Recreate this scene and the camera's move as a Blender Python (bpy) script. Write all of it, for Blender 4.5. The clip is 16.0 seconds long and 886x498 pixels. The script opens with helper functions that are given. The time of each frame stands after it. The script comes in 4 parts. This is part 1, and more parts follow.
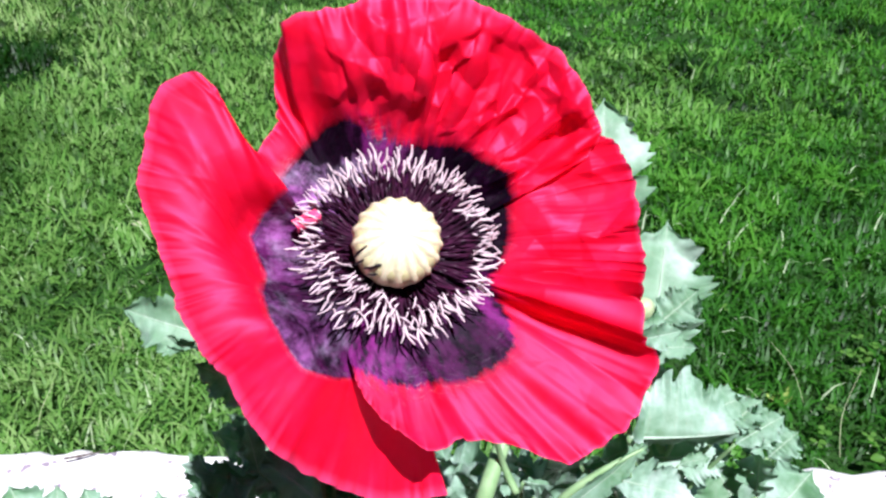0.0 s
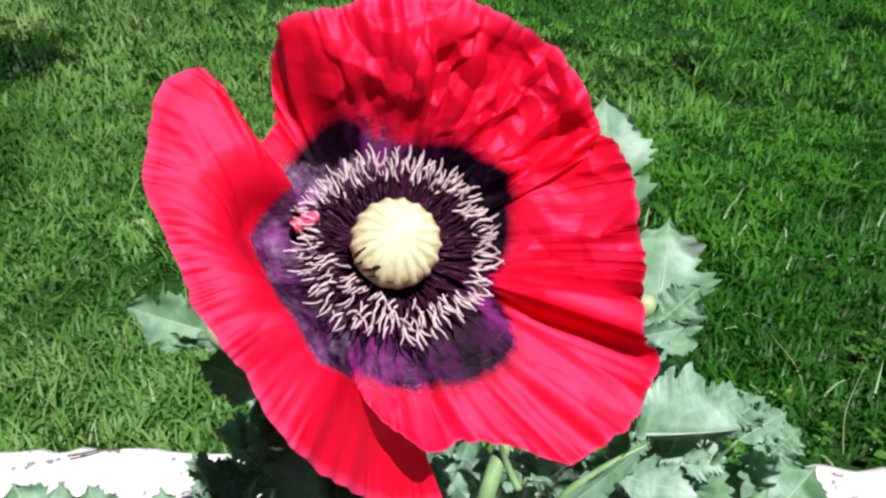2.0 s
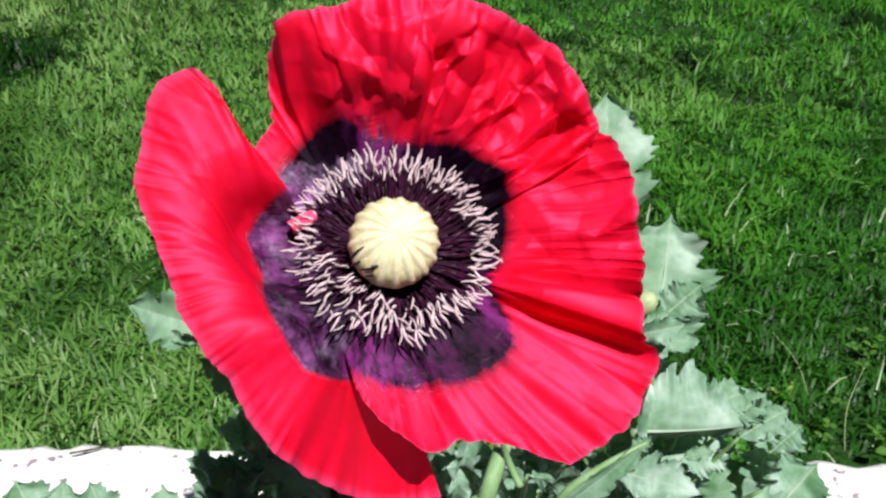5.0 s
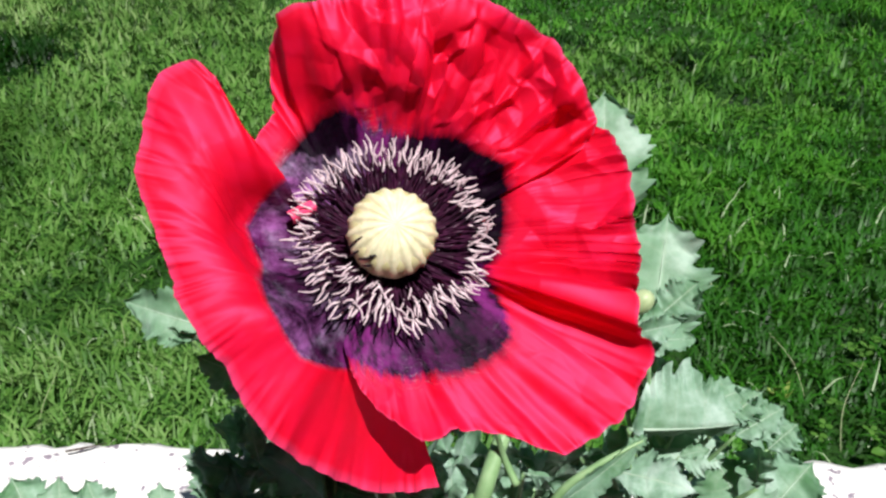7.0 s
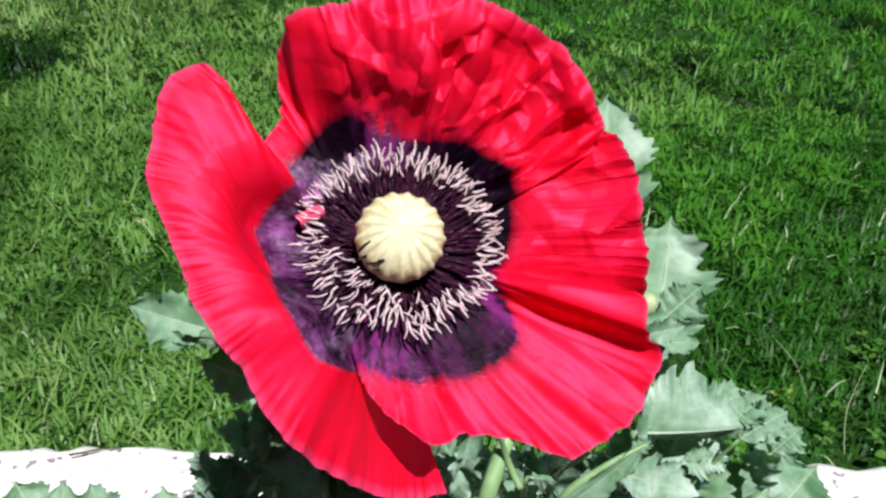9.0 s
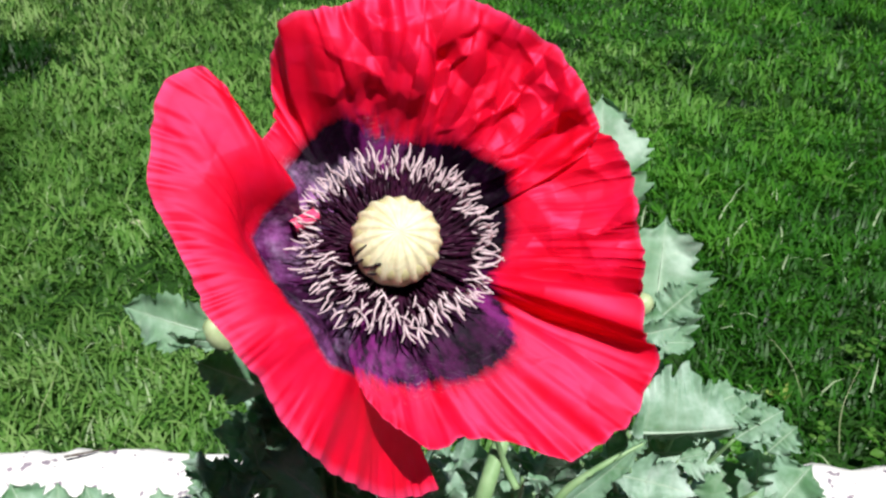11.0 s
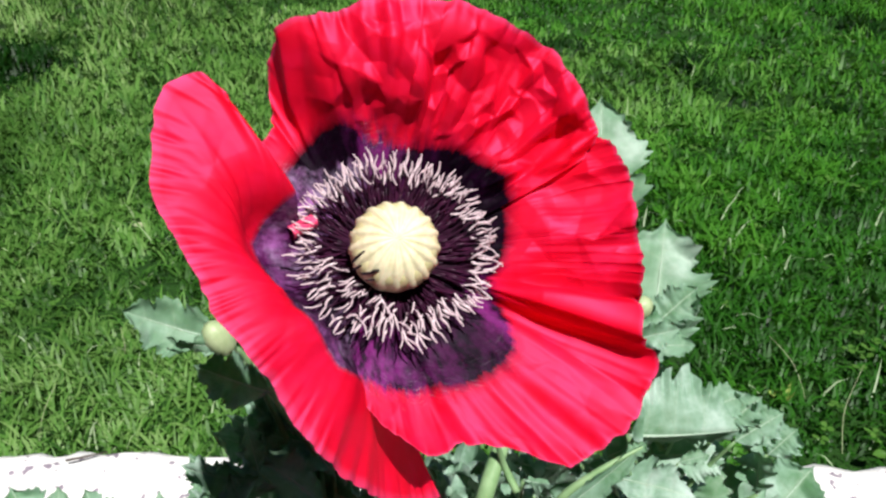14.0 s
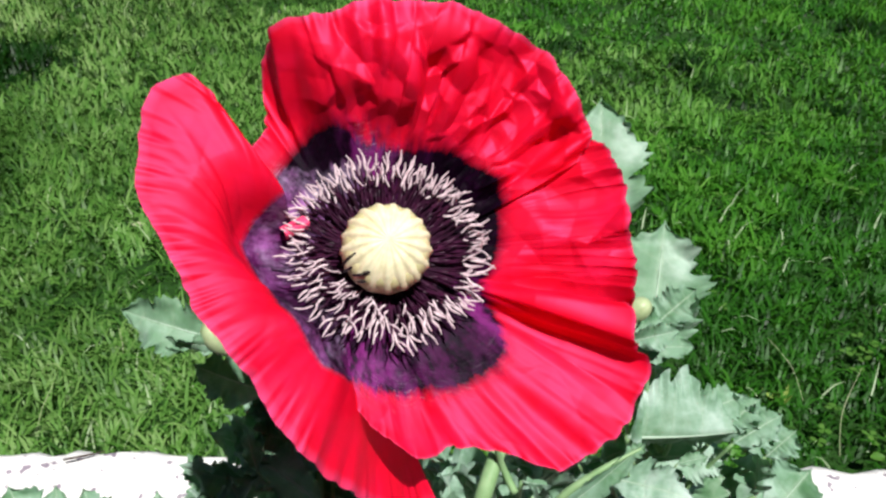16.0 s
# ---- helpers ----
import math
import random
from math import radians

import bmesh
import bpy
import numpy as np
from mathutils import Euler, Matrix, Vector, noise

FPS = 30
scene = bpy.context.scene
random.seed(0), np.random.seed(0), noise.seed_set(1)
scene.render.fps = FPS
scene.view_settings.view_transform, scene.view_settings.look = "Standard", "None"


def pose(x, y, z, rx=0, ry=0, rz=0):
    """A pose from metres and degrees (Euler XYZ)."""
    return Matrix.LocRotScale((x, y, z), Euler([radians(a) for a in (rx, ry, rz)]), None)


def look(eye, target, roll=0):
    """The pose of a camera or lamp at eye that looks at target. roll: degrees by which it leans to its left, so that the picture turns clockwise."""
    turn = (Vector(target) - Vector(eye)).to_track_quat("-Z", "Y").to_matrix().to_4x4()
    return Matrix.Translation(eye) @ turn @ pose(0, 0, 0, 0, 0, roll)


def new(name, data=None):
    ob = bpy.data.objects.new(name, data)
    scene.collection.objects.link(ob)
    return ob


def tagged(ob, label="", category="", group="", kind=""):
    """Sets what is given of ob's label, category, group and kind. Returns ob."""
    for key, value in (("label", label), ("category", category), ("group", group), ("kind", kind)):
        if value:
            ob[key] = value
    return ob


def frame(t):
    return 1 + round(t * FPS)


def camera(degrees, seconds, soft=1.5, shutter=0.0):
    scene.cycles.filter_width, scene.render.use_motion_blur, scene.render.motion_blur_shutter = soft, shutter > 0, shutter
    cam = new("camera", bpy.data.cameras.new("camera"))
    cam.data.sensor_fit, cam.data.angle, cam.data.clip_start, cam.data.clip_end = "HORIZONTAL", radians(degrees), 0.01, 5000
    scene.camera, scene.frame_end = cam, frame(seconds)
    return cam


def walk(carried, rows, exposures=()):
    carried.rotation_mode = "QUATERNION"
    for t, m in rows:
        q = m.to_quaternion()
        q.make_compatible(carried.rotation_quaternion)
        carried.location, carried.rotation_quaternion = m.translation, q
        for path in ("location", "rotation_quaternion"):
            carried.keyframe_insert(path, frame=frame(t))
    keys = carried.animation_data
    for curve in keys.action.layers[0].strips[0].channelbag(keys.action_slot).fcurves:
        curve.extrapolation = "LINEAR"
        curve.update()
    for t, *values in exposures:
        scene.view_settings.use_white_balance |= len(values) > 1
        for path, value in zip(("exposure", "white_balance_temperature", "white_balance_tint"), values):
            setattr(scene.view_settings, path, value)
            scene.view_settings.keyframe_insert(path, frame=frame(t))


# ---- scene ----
from mathutils import geometry

# ---------- camera ----------
EYE, PITCH = Vector((0, 0, 0.95)), 30.0
cam = camera(55.0, 16.0, soft=2.6)


def turned(x, y, z):
    """A small turn given as a rotation vector in degrees."""
    v = Vector((radians(x), radians(y), radians(z)))
    return Matrix.Rotation(v.length, 4, v.normalized() if v.length > 1e-9 else Vector((0, 0, 1)))


LEVEL = pose(0, 0, 0, 90 - PITCH, 0, 0)
# seconds, turn in degrees about the lens's own axes, shift in millimetres along them
SHAKE = [
    (0, 0.391, -0.118, 0.249, -0.462, -0.651, 0.196), (0.5, 0.372, -0.198, 0.168, -0.636, -0.743, 0.191),
    (1, 0.266, -0.043, 0.077, -0.860, -0.726, 0.009), (1.5, 0.216, -0.040, 0.088, -0.390, -0.349, -0.049),
    (2, 0.196, 0.082, 0.130, -0.117, -0.674, 0.380), (2.5, 0.306, 0.019, 0.096, -0.687, -0.651, 0.336),
    (3, 0.287, -0.065, 0.014, -0.220, -0.501, 0.348), (3.5, -0.000, -0.000, -0.000, -0.000, -0.000, 0.000),
    (4, -0.050, 0.146, 0.037, 0.015, -0.342, -0.174), (6.5, 0.066, 0.182, 0.084, -0.340, -0.968, 0.778),
    (7, -0.006, -0.021, 0.247, -0.073, -1.332, 0.485), (7.5, 0.058, 0.088, 0.159, -0.267, -1.486, 0.604),
    (8, 0.233, 0.048, 0.172, -0.307, -1.263, 0.751), (8.5, 0.305, 0.084, 0.098, -0.745, -1.519, 0.817),
    (9, 0.193, 0.125, 0.168, -0.531, -1.158, 0.649), (11.5, 0.242, -0.205, 0.029, -0.495, -0.943, 0.623),
    (12, 0.298, -0.154, 0.057, -0.366, -0.350, 0.496), (12.5, 0.253, 0.070, -0.131, 0.226, -0.245, 0.589),
    (13, 0.329, -0.026, -0.098, 0.515, -0.006, 0.400), (13.5, 0.223, -0.018, -0.154, 0.553, -0.452, 0.243),
    (14, 0.295, -0.010, -0.165, 0.714, -0.247, 0.435), (14.5, 0.207, -0.140, -0.012, 0.357, -0.104, 0.438),
    (15, 0.267, 0.177, -0.228, 1.386, 0.507, 0.459), (15.5, 0.289, 0.068, -0.140, 0.705, 0.007, 0.441),
    (16, 0.356, -0.112, 0.098, 0.416, -0.368, 0.457),
]
walk(cam, [(t, Matrix.Translation(EYE) @ LEVEL @ Matrix.Translation((x / 1000, y / 1000, z / 1000)) @ turned(a, b, c))
           for t, a, b, c, x, y, z in SHAKE], exposures=[(0.0, 0.94, 6000, 19), (0.5, 0.81, 6120, 15), (1.0, 0.64, 6320, 10), (1.6, 0.52, 6430, 10), (2.3, 0.45, 6480, 10), (16.0, 0.44, 6500, 10)])

# ---------- light ----------
SUN = Vector((0.20, -0.505, 0.84)).normalized()
world = bpy.data.worlds.new("sky")
world.use_nodes = True
scene.world = world
wn = world.node_tree.nodes
sky = wn.new("ShaderNodeTexSky")
sky.sky_type, sky.sun_disc = 'NISHITA', False
sky.air_density, sky.dust_density, sky.ozone_density = 0.28, 0.2, 0.6
sky.sun_elevation, sky.sun_rotation = math.asin(SUN.z), math.atan2(SUN.x, SUN.y)
world.node_tree.links.new(sky.outputs[0], wn["Background"].inputs[0])
wn["Background"].inputs[1].default_value = 0.05
lamp = bpy.data.lights.new("sun", 'SUN')
lamp.energy, lamp.angle, lamp.color = 5.0, radians(0.53), (1.0, 0.975, 0.94)
new("sun", lamp).matrix_world = look((0, 0, 5), Vector((0, 0, 5)) - SUN)


# ---------- materials ----------
class Mat:
    """Short hand for a node material with one principled shader."""

    def __init__(self, name, rough=0.6, spec=0.4):
        self.m = bpy.data.materials.new(name)
        self.m.use_nodes = True
        self.n, self.l = self.m.node_tree.nodes, self.m.node_tree.links
        self.bsdf = self.n["Principled BSDF"]
        self.bsdf.inputs["Roughness"].default_value = rough
        self.bsdf.inputs["Specular IOR Level"].default_value = spec
        self.co = self.n.new("ShaderNodeTexCoord").outputs["Object"]

    def noise(self, scale, detail=4, rough=0.6, stretch=None, co=None):
        t = self.n.new("ShaderNodeTexNoise")
        t.inputs["Scale"].default_value, t.inputs["Detail"].default_value, t.inputs["Roughness"].default_value = scale, detail, rough
        src = co or self.co
        if stretch:
            mp = self.n.new("ShaderNodeMapping")
            mp.inputs["Scale"].default_value = stretch
            self.l.new(src, mp.inputs["Vector"])
            src = mp.outputs[0]
        self.l.new(src, t.inputs["Vector"])
        return t.outputs["Fac"]

    def ramp(self, fac, stops):
        r = self.n.new("ShaderNodeValToRGB")
        e = r.color_ramp.elements
        while len(e) < len(stops):
            e.new(0.5)
        for k, (p, c) in zip(e, stops):
            k.position, k.color = p, (*c, 1)
        self.l.new(fac, r.inputs[0])
        return r.outputs[0]

    def mix(self, fac, a, b, how='MIX'):
        x = self.n.new("ShaderNodeMix")
        x.data_type, x.blend_type = 'RGBA', how
        for s, v in ((0, fac), (6, a), (7, b)):
            if isinstance(v, (int, float)):
                x.inputs[s].default_value = v
            elif isinstance(v, tuple):
                x.inputs[s].default_value = (*v, 1)
            else:
                self.l.new(v, x.inputs[s])
        return x.outputs[2]

    def math(self, how, a, b=0.0, clamp=False):
        x = self.n.new("ShaderNodeMath")
        x.operation, x.use_clamp = how, clamp
        for s, v in ((0, a), (1, b)):
            if isinstance(v, (int, float)):
                x.inputs[s].default_value = v
            else:
                self.l.new(v, x.inputs[s])
        return x.outputs[0]

    def attr(self, name):
        a = self.n.new("ShaderNodeAttribute")
        a.attribute_name = name
        return a

    def bump(self, fac, strength, dist):
        b = self.n.new("ShaderNodeBump")
        b.inputs["Strength"].default_value, b.inputs["Distance"].default_value = strength, dist
        self.l.new(fac, b.inputs["Height"])
        self.l.new(b.outputs[0], self.bsdf.inputs["Normal"])
        return b.outputs[0]

    def color(self, c):
        self.l.new(c, self.bsdf.inputs["Base Color"]) if not isinstance(c, tuple) else setattr(self.bsdf.inputs["Base Color"], "default_value", (*c, 1))
        return self

    def thin(self, share, c, normal=None):
        """Lets a share of the light through, as leaves and petals do."""
        tr = self.n.new("ShaderNodeBsdfTranslucent")
        self.l.new(c, tr.inputs["Color"]) if not isinstance(c, tuple) else setattr(tr.inputs["Color"], "default_value", (*c, 1))
        if normal:
            self.l.new(normal, tr.inputs["Normal"])
        ms = self.n.new("ShaderNodeMixShader")
        if isinstance(share, float):
            ms.inputs[0].default_value = share
        else:
            self.l.new(share, ms.inputs[0])
        self.l.new(self.bsdf.outputs[0], ms.inputs[1])
        self.l.new(tr.outputs[0], ms.inputs[2])
        self.l.new(ms.outputs[0], self.n["Material Output"].inputs["Surface"])
        self.last = ms.outputs[0]
        return self

    def gloss(self, c, rough, normal):
        """A coloured satin gloss over the rest, as strong at every angle."""
        g = self.n.new("ShaderNodeBsdfGlossy")
        self.l.new(c, g.inputs["Color"])
        g.inputs["Roughness"].default_value = rough
        self.l.new(normal, g.inputs["Normal"])
        both = self.n.new("ShaderNodeAddShader")
        self.l.new(self.last, both.inputs[0])
        self.l.new(g.outputs[0], both.inputs[1])
        self.l.new(both.outputs[0], self.n["Material Output"].inputs["Surface"])


def petal_material():
    m = Mat("poppy_petal", 0.52, 0.5)
    uv = m.attr("petal_uv").outputs["Vector"]
    fibre = m.noise(1.0, 5, 0.65, (90, 3, 1), uv)
    veins = m.noise(1.0, 3, 0.6, (22, 5, 1), uv)
    soft = m.noise(70, 4, 0.6)
    fluff = m.noise(260, 5, 0.7)
    cloud = m.math('ADD', m.math('MULTIPLY', m.noise(150, 4, 0.65), 0.75), m.math('MULTIPLY', m.noise(1.0, 4, 0.6, (30, 7, 1), uv), 0.25))
    red = m.ramp(m.math('ADD', m.math('MULTIPLY', veins, 0.22), m.math('MULTIPLY', soft, 0.78)), [(0.3, (0.82, 0.001, 0.014)), (0.5, (0.92, 0.002, 0.029)), (0.72, (0.97, 0.008, 0.070))])
    red = m.mix(m.math('MULTIPLY', fibre, 0.16), red, (0.80, 0.002, 0.028))
    # a thin paler hem
    across = m.n.new("ShaderNodeSeparateXYZ")
    m.l.new(uv, across.inputs[0])
    hem = m.math('MULTIPLY', m.math('SUBTRACT', m.math('ADD', across.outputs[1], m.math('MULTIPLY', soft, 0.03)), 1.965), 18.0, True)
    red = m.mix(m.math('MULTIPLY', hem, 0.55), red, (0.66, 0.09, 0.26))
    # blotch: the distance to its border is kept with the mesh, the veins fray it
    edge = m.attr("blotch")
    fray = m.math('MULTIPLY', m.math('SUBTRACT', m.math('ADD', m.math('MULTIPLY', fibre, 0.18), m.math('MULTIPLY', m.math('ADD', veins, soft), 0.41)), 0.5), m.math('MULTIPLY', m.attr("fray").outputs["Fac"], 2.4))
    d = m.math('ADD', edge.outputs["Fac"], fray)
    inside = m.math('ADD', d, 0.5, True)
    dark = m.ramp(m.math('ADD', m.math('MULTIPLY', fluff, 0.6), m.math('MULTIPLY', fibre, 0.4)),
                  [(0.40, (0.0010, 0.0002, 0.0014)), (0.55, (0.005, 0.0006, 0.005)), (0.72, (0.022, 0.002, 0.022))])
    # violet parts of the blotch, streaked along the veins
    hue = m.noise(1.0, 3, 0.6, (9, 3, 1), uv)
    violet = m.math('MULTIPLY', m.attr("violet").outputs["Fac"], m.ramp(m.math('ADD', m.math('MULTIPLY', hue, 0.6), m.math('MULTIPLY', fluff, 0.4)), [(0.43, (0.04, 0.04, 0.04)), (0.57, (1, 1, 1))]))
    dark = m.mix(violet, dark, (0.145, 0.012, 0.120))
    # waxy grey-lilac bloom
    bloom = m.math('MULTIPLY', m.attr("bloom").outputs["Fac"], m.ramp(cloud, [(0.43, (0.04, 0.04, 0.04)), (0.52, (0.35, 0.35, 0.35)), (0.64, (1, 1, 1))]))
    lilac = m.mix(m.ramp(m.noise(90, 3), [(0.42, (0, 0, 0)), (0.6, (1, 1, 1))]), (0.30, 0.23, 0.36), (0.34, 0.11, 0.36))
    dark = m.mix(bloom, dark, lilac)
    # pale frayed fibres near the border
    wisp = m.ramp(m.noise(1.0, 4, 0.7, (9, 48, 1), uv), [(0.55, (0, 0, 0)), (0.70, (1, 1, 1))])
    band = m.ramp(m.math('MULTIPLY', edge.outputs["Fac"], 0.25), [(0.0, (1, 1, 1)), (0.16, (0.35, 0.35, 0.35)), (0.45, (0.02, 0.02, 0.02))])
    wisp = m.math('MULTIPLY', m.math('MULTIPLY', wisp, band), m.math('MULTIPLY', m.attr("bloom").outputs["Fac"], 7.0, True))
    dark = m.mix(m.math('MULTIPLY', wisp, 0.75), dark, (0.50, 0.40, 0.52))
    c = m.mix(inside, red, dark)
    m.color(c)
    m.bsdf.inputs["Specular IOR Level"].default_value = 0.02
    nrm = m.bump(m.math('ADD', m.math('ADD', m.math('MULTIPLY', fibre, 0.16), m.math('MULTIPLY', veins, 0.16)), m.math('MULTIPLY', m.math('MULTIPLY', fluff, inside), 4.0)), 0.22, 0.0003)
    m.thin(m.math('MULTIPLY', m.math('SUBTRACT', 1.0, inside), 0.40), red, nrm)
    m.gloss(m.mix(inside, (0.044, 0.012, 0.034), (0.001, 0.001, 0.0012)), 0.55, nrm)
    return m.m


def leaf_material():
    m = Mat("glaucous_leaf", 0.55, 0.35)
    big = m.math('ADD', m.math('MULTIPLY', m.noise(48, 4, 0.55), 0.85), m.math('MULTIPLY', m.noise(420, 3, 0.6), 0.15))
    fine = m.noise(900, 2)
    rnd = m.n.new("ShaderNodeObjectInfo").outputs["Random"]
    c = m.ramp(big, [(0.34, (0.085, 0.20, 0.095)), (0.5, (0.235, 0.385, 0.28)), (0.66, (0.54, 0.68, 0.61))])
    c = m.mix(m.math('MULTIPLY', rnd, 0.4), c, (0.17, 0.31, 0.17))
    vein = m.attr("vein").outputs["Fac"]
    c = m.mix(m.math('MULTIPLY', vein, 0.2), c, (0.46, 0.56, 0.42))
    m.color(c)
    n = m.bump(m.math('ADD', m.math('MULTIPLY', vein, 0.5), m.math('MULTIPLY', fine, 0.25)), 0.5, 0.0006)
    m.thin(0.24, m.mix(0.7, c, (0.07, 0.30, 0.04)), n)
    return m.m


def plain(name, lo, hi, scale, rough=0.6, spec=0.4, bump=0.0, dist=0.001, stretch=None):
    m = Mat(name, rough, spec)
    f = m.noise(scale, 4, 0.6, stretch)
    m.color(m.ramp(f, [(0.3, lo), (0.7, hi)]))
    if bump:
        m.bump(m.noise(scale * 2.5, 3, 0.6, stretch), bump, dist)
    return m


def grass_material():
    m = Mat("lawn_grass", 0.42, 0.16)
    isl = m.n.new("ShaderNodeNewGeometry").outputs["Random Per Island"]
    tone = m.attr("tone").outputs["Fac"]
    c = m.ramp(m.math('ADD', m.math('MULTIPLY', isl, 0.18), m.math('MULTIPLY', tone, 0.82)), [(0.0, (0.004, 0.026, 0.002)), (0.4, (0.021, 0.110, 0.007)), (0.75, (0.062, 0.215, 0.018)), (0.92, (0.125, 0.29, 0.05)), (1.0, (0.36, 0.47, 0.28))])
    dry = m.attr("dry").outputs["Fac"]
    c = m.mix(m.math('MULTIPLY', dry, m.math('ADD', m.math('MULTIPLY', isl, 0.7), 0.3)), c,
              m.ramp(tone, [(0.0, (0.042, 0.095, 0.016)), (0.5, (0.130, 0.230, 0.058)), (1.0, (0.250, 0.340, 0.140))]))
    m.color(c)
    # the blades are small and curved: their light is that of the sward as much as of each blade
    geo = m.n.new("ShaderNodeNewGeometry").outputs["Normal"]
    soft = m.n.new("ShaderNodeVectorMath")
    soft.operation = 'ADD'
    m.l.new(geo, soft.inputs[0])
    soft.inputs[1].default_value = (0.2, -0.7, 1.3)
    unit = m.n.new("ShaderNodeVectorMath")
    unit.operation = 'NORMALIZE'
    m.l.new(soft.outputs[0], unit.inputs[0])
    m.l.new(unit.outputs[0], m.bsdf.inputs["Normal"])
    m.thin(0.3, m.mix(0.3, c, (0.12, 0.32, 0.02)))
    return m.m


def wall_material():
    m = Mat("white_limewash", 0.75, 0.25)
    speck = m.noise(125, 3, 0.55)
    c = m.ramp(speck, [(0.37, (0.26, 0.22, 0.27)), (0.39, (0.80, 0.79, 0.77)), (1.0, (0.88, 0.87, 0.85))])
    stain = m.noise(9, 5, 0.7)
    c = m.mix(m.ramp(stain, [(0.62, (0, 0, 0)), (0.8, (0.5, 0.5, 0.5))]), c, (0.55, 0.52, 0.48))
    m.color(c)
    m.bump(m.noise(260, 4), 0.5, 0.002)
    return m.m


PETAL, LEAF, GRASS, WHITE = petal_material(), leaf_material(), grass_material(), wall_material()
CAPSULE = plain("capsule_skin", (0.50, 0.47, 0.23), (0.68, 0.64, 0.38), 180, 0.5, 0.4, 0.25, 0.0004).thin(0.12, (0.7, 0.65, 0.3)).m
STIGMA = plain("stigma_rays", (0.62, 0.58, 0.35), (0.82, 0.78, 0.55), 420, 0.65, 0.3, 0.4, 0.0003).m
FILAMENT = plain("filament_purple", (0.012, 0.003, 0.010), (0.062, 0.008, 0.040), 300, 0.5).m
ANTHER = plain("anther_pollen", (0.50, 0.37, 0.42), (0.78, 0.64, 0.68), 700, 0.7, 0.3, 0.5, 0.0003).m
STEM = plain("glaucous_stem", (0.16, 0.30, 0.12), (0.28, 0.43, 0.22), 120, 0.45, 0.5, 0.2, 0.0004).m
RIB = plain("pale_midrib", (0.29, 0.42, 0.30), (0.38, 0.50, 0.40), 200, 0.5).m
BUD = plain("bud_skin", (0.34, 0.45, 0.22), (0.52, 0.61, 0.36), 200, 0.45, 0.5, 0.3, 0.0004).thin(0.15, (0.5, 0.6, 0.2)).m
PINK = plain("petal_scrap_pink", (0.75, 0.03, 0.13), (0.85, 0.10, 0.22), 600, 0.5).m
BRISTLE = plain("dark_bristle", (0.006, 0.003, 0.006), (0.02, 0.008, 0.016), 400, 0.5).m
SOIL = plain("garden_soil", (0.025, 0.017, 0.011), (0.075, 0.05, 0.033), 45, 0.9, 0.2, 1.0, 0.01).m
RENDERED = plain("brown_render", (0.08, 0.065, 0.05), (0.13, 0.105, 0.085), 6, 0.85, 0.2, 0.6, 0.004).m
CLOVER = plain("clover_leaf", (0.05, 0.15, 0.018), (0.10, 0.22, 0.035), 30, 0.5).thin(0.25, (0.15, 0.3, 0.04)).m


def turf_material():
    m = Mat("turf", 0.9, 0.2)
    f = m.noise(18, 6, 0.7)
    c = m.ramp(f, [(0.3, (0.008, 0.032, 0.004)), (0.55, (0.018, 0.068, 0.008)), (0.8, (0.034, 0.078, 0.014))])
    m.color(m.mix(m.ramp(m.noise(0.9, 3), [(0.4, (0, 0, 0)), (0.7, (0.7, 0.7, 0.7))]), c, (0.024, 0.075, 0.010)))
    m.bump(m.noise(60, 5), 1.0, 0.02)
    return m.m


TURF = turf_material()


# ---------- mesh helpers ----------
def mesh_of(name, verts, faces, material, smooth=True):
    me = bpy.data.meshes.new(name)
    me.from_pydata([tuple(v) for v in verts], [], [tuple(int(i) for i in f) for f in faces])
    me.materials.append(material)
    if smooth:
        me.shade_smooth()
    me.update()
    return me


def part(name, me, parent, label=""):
    ob = new(name, me)
    ob.parent = parent
    return tagged(ob, label)


def thing(name, at, label, category, group="", kind=""):
    ob = new(name)
    ob.empty_display_size = 0.02
    ob.location = at
    return tagged(ob, label, category, group, kind)


def grid_faces(n, m, closed=False):
    """Quads of a grid of n rows and m columns; closed joins the last column to the first."""
    c = m if closed else m - 1
    i, j = np.meshgrid(np.arange(n - 1), np.arange(c), indexing="ij")
    j2 = (j + 1) % m
    return np.stack([i * m + j, i * m + j2, (i + 1) * m + j2, (i + 1) * m + j], -1).reshape(-1, 4)


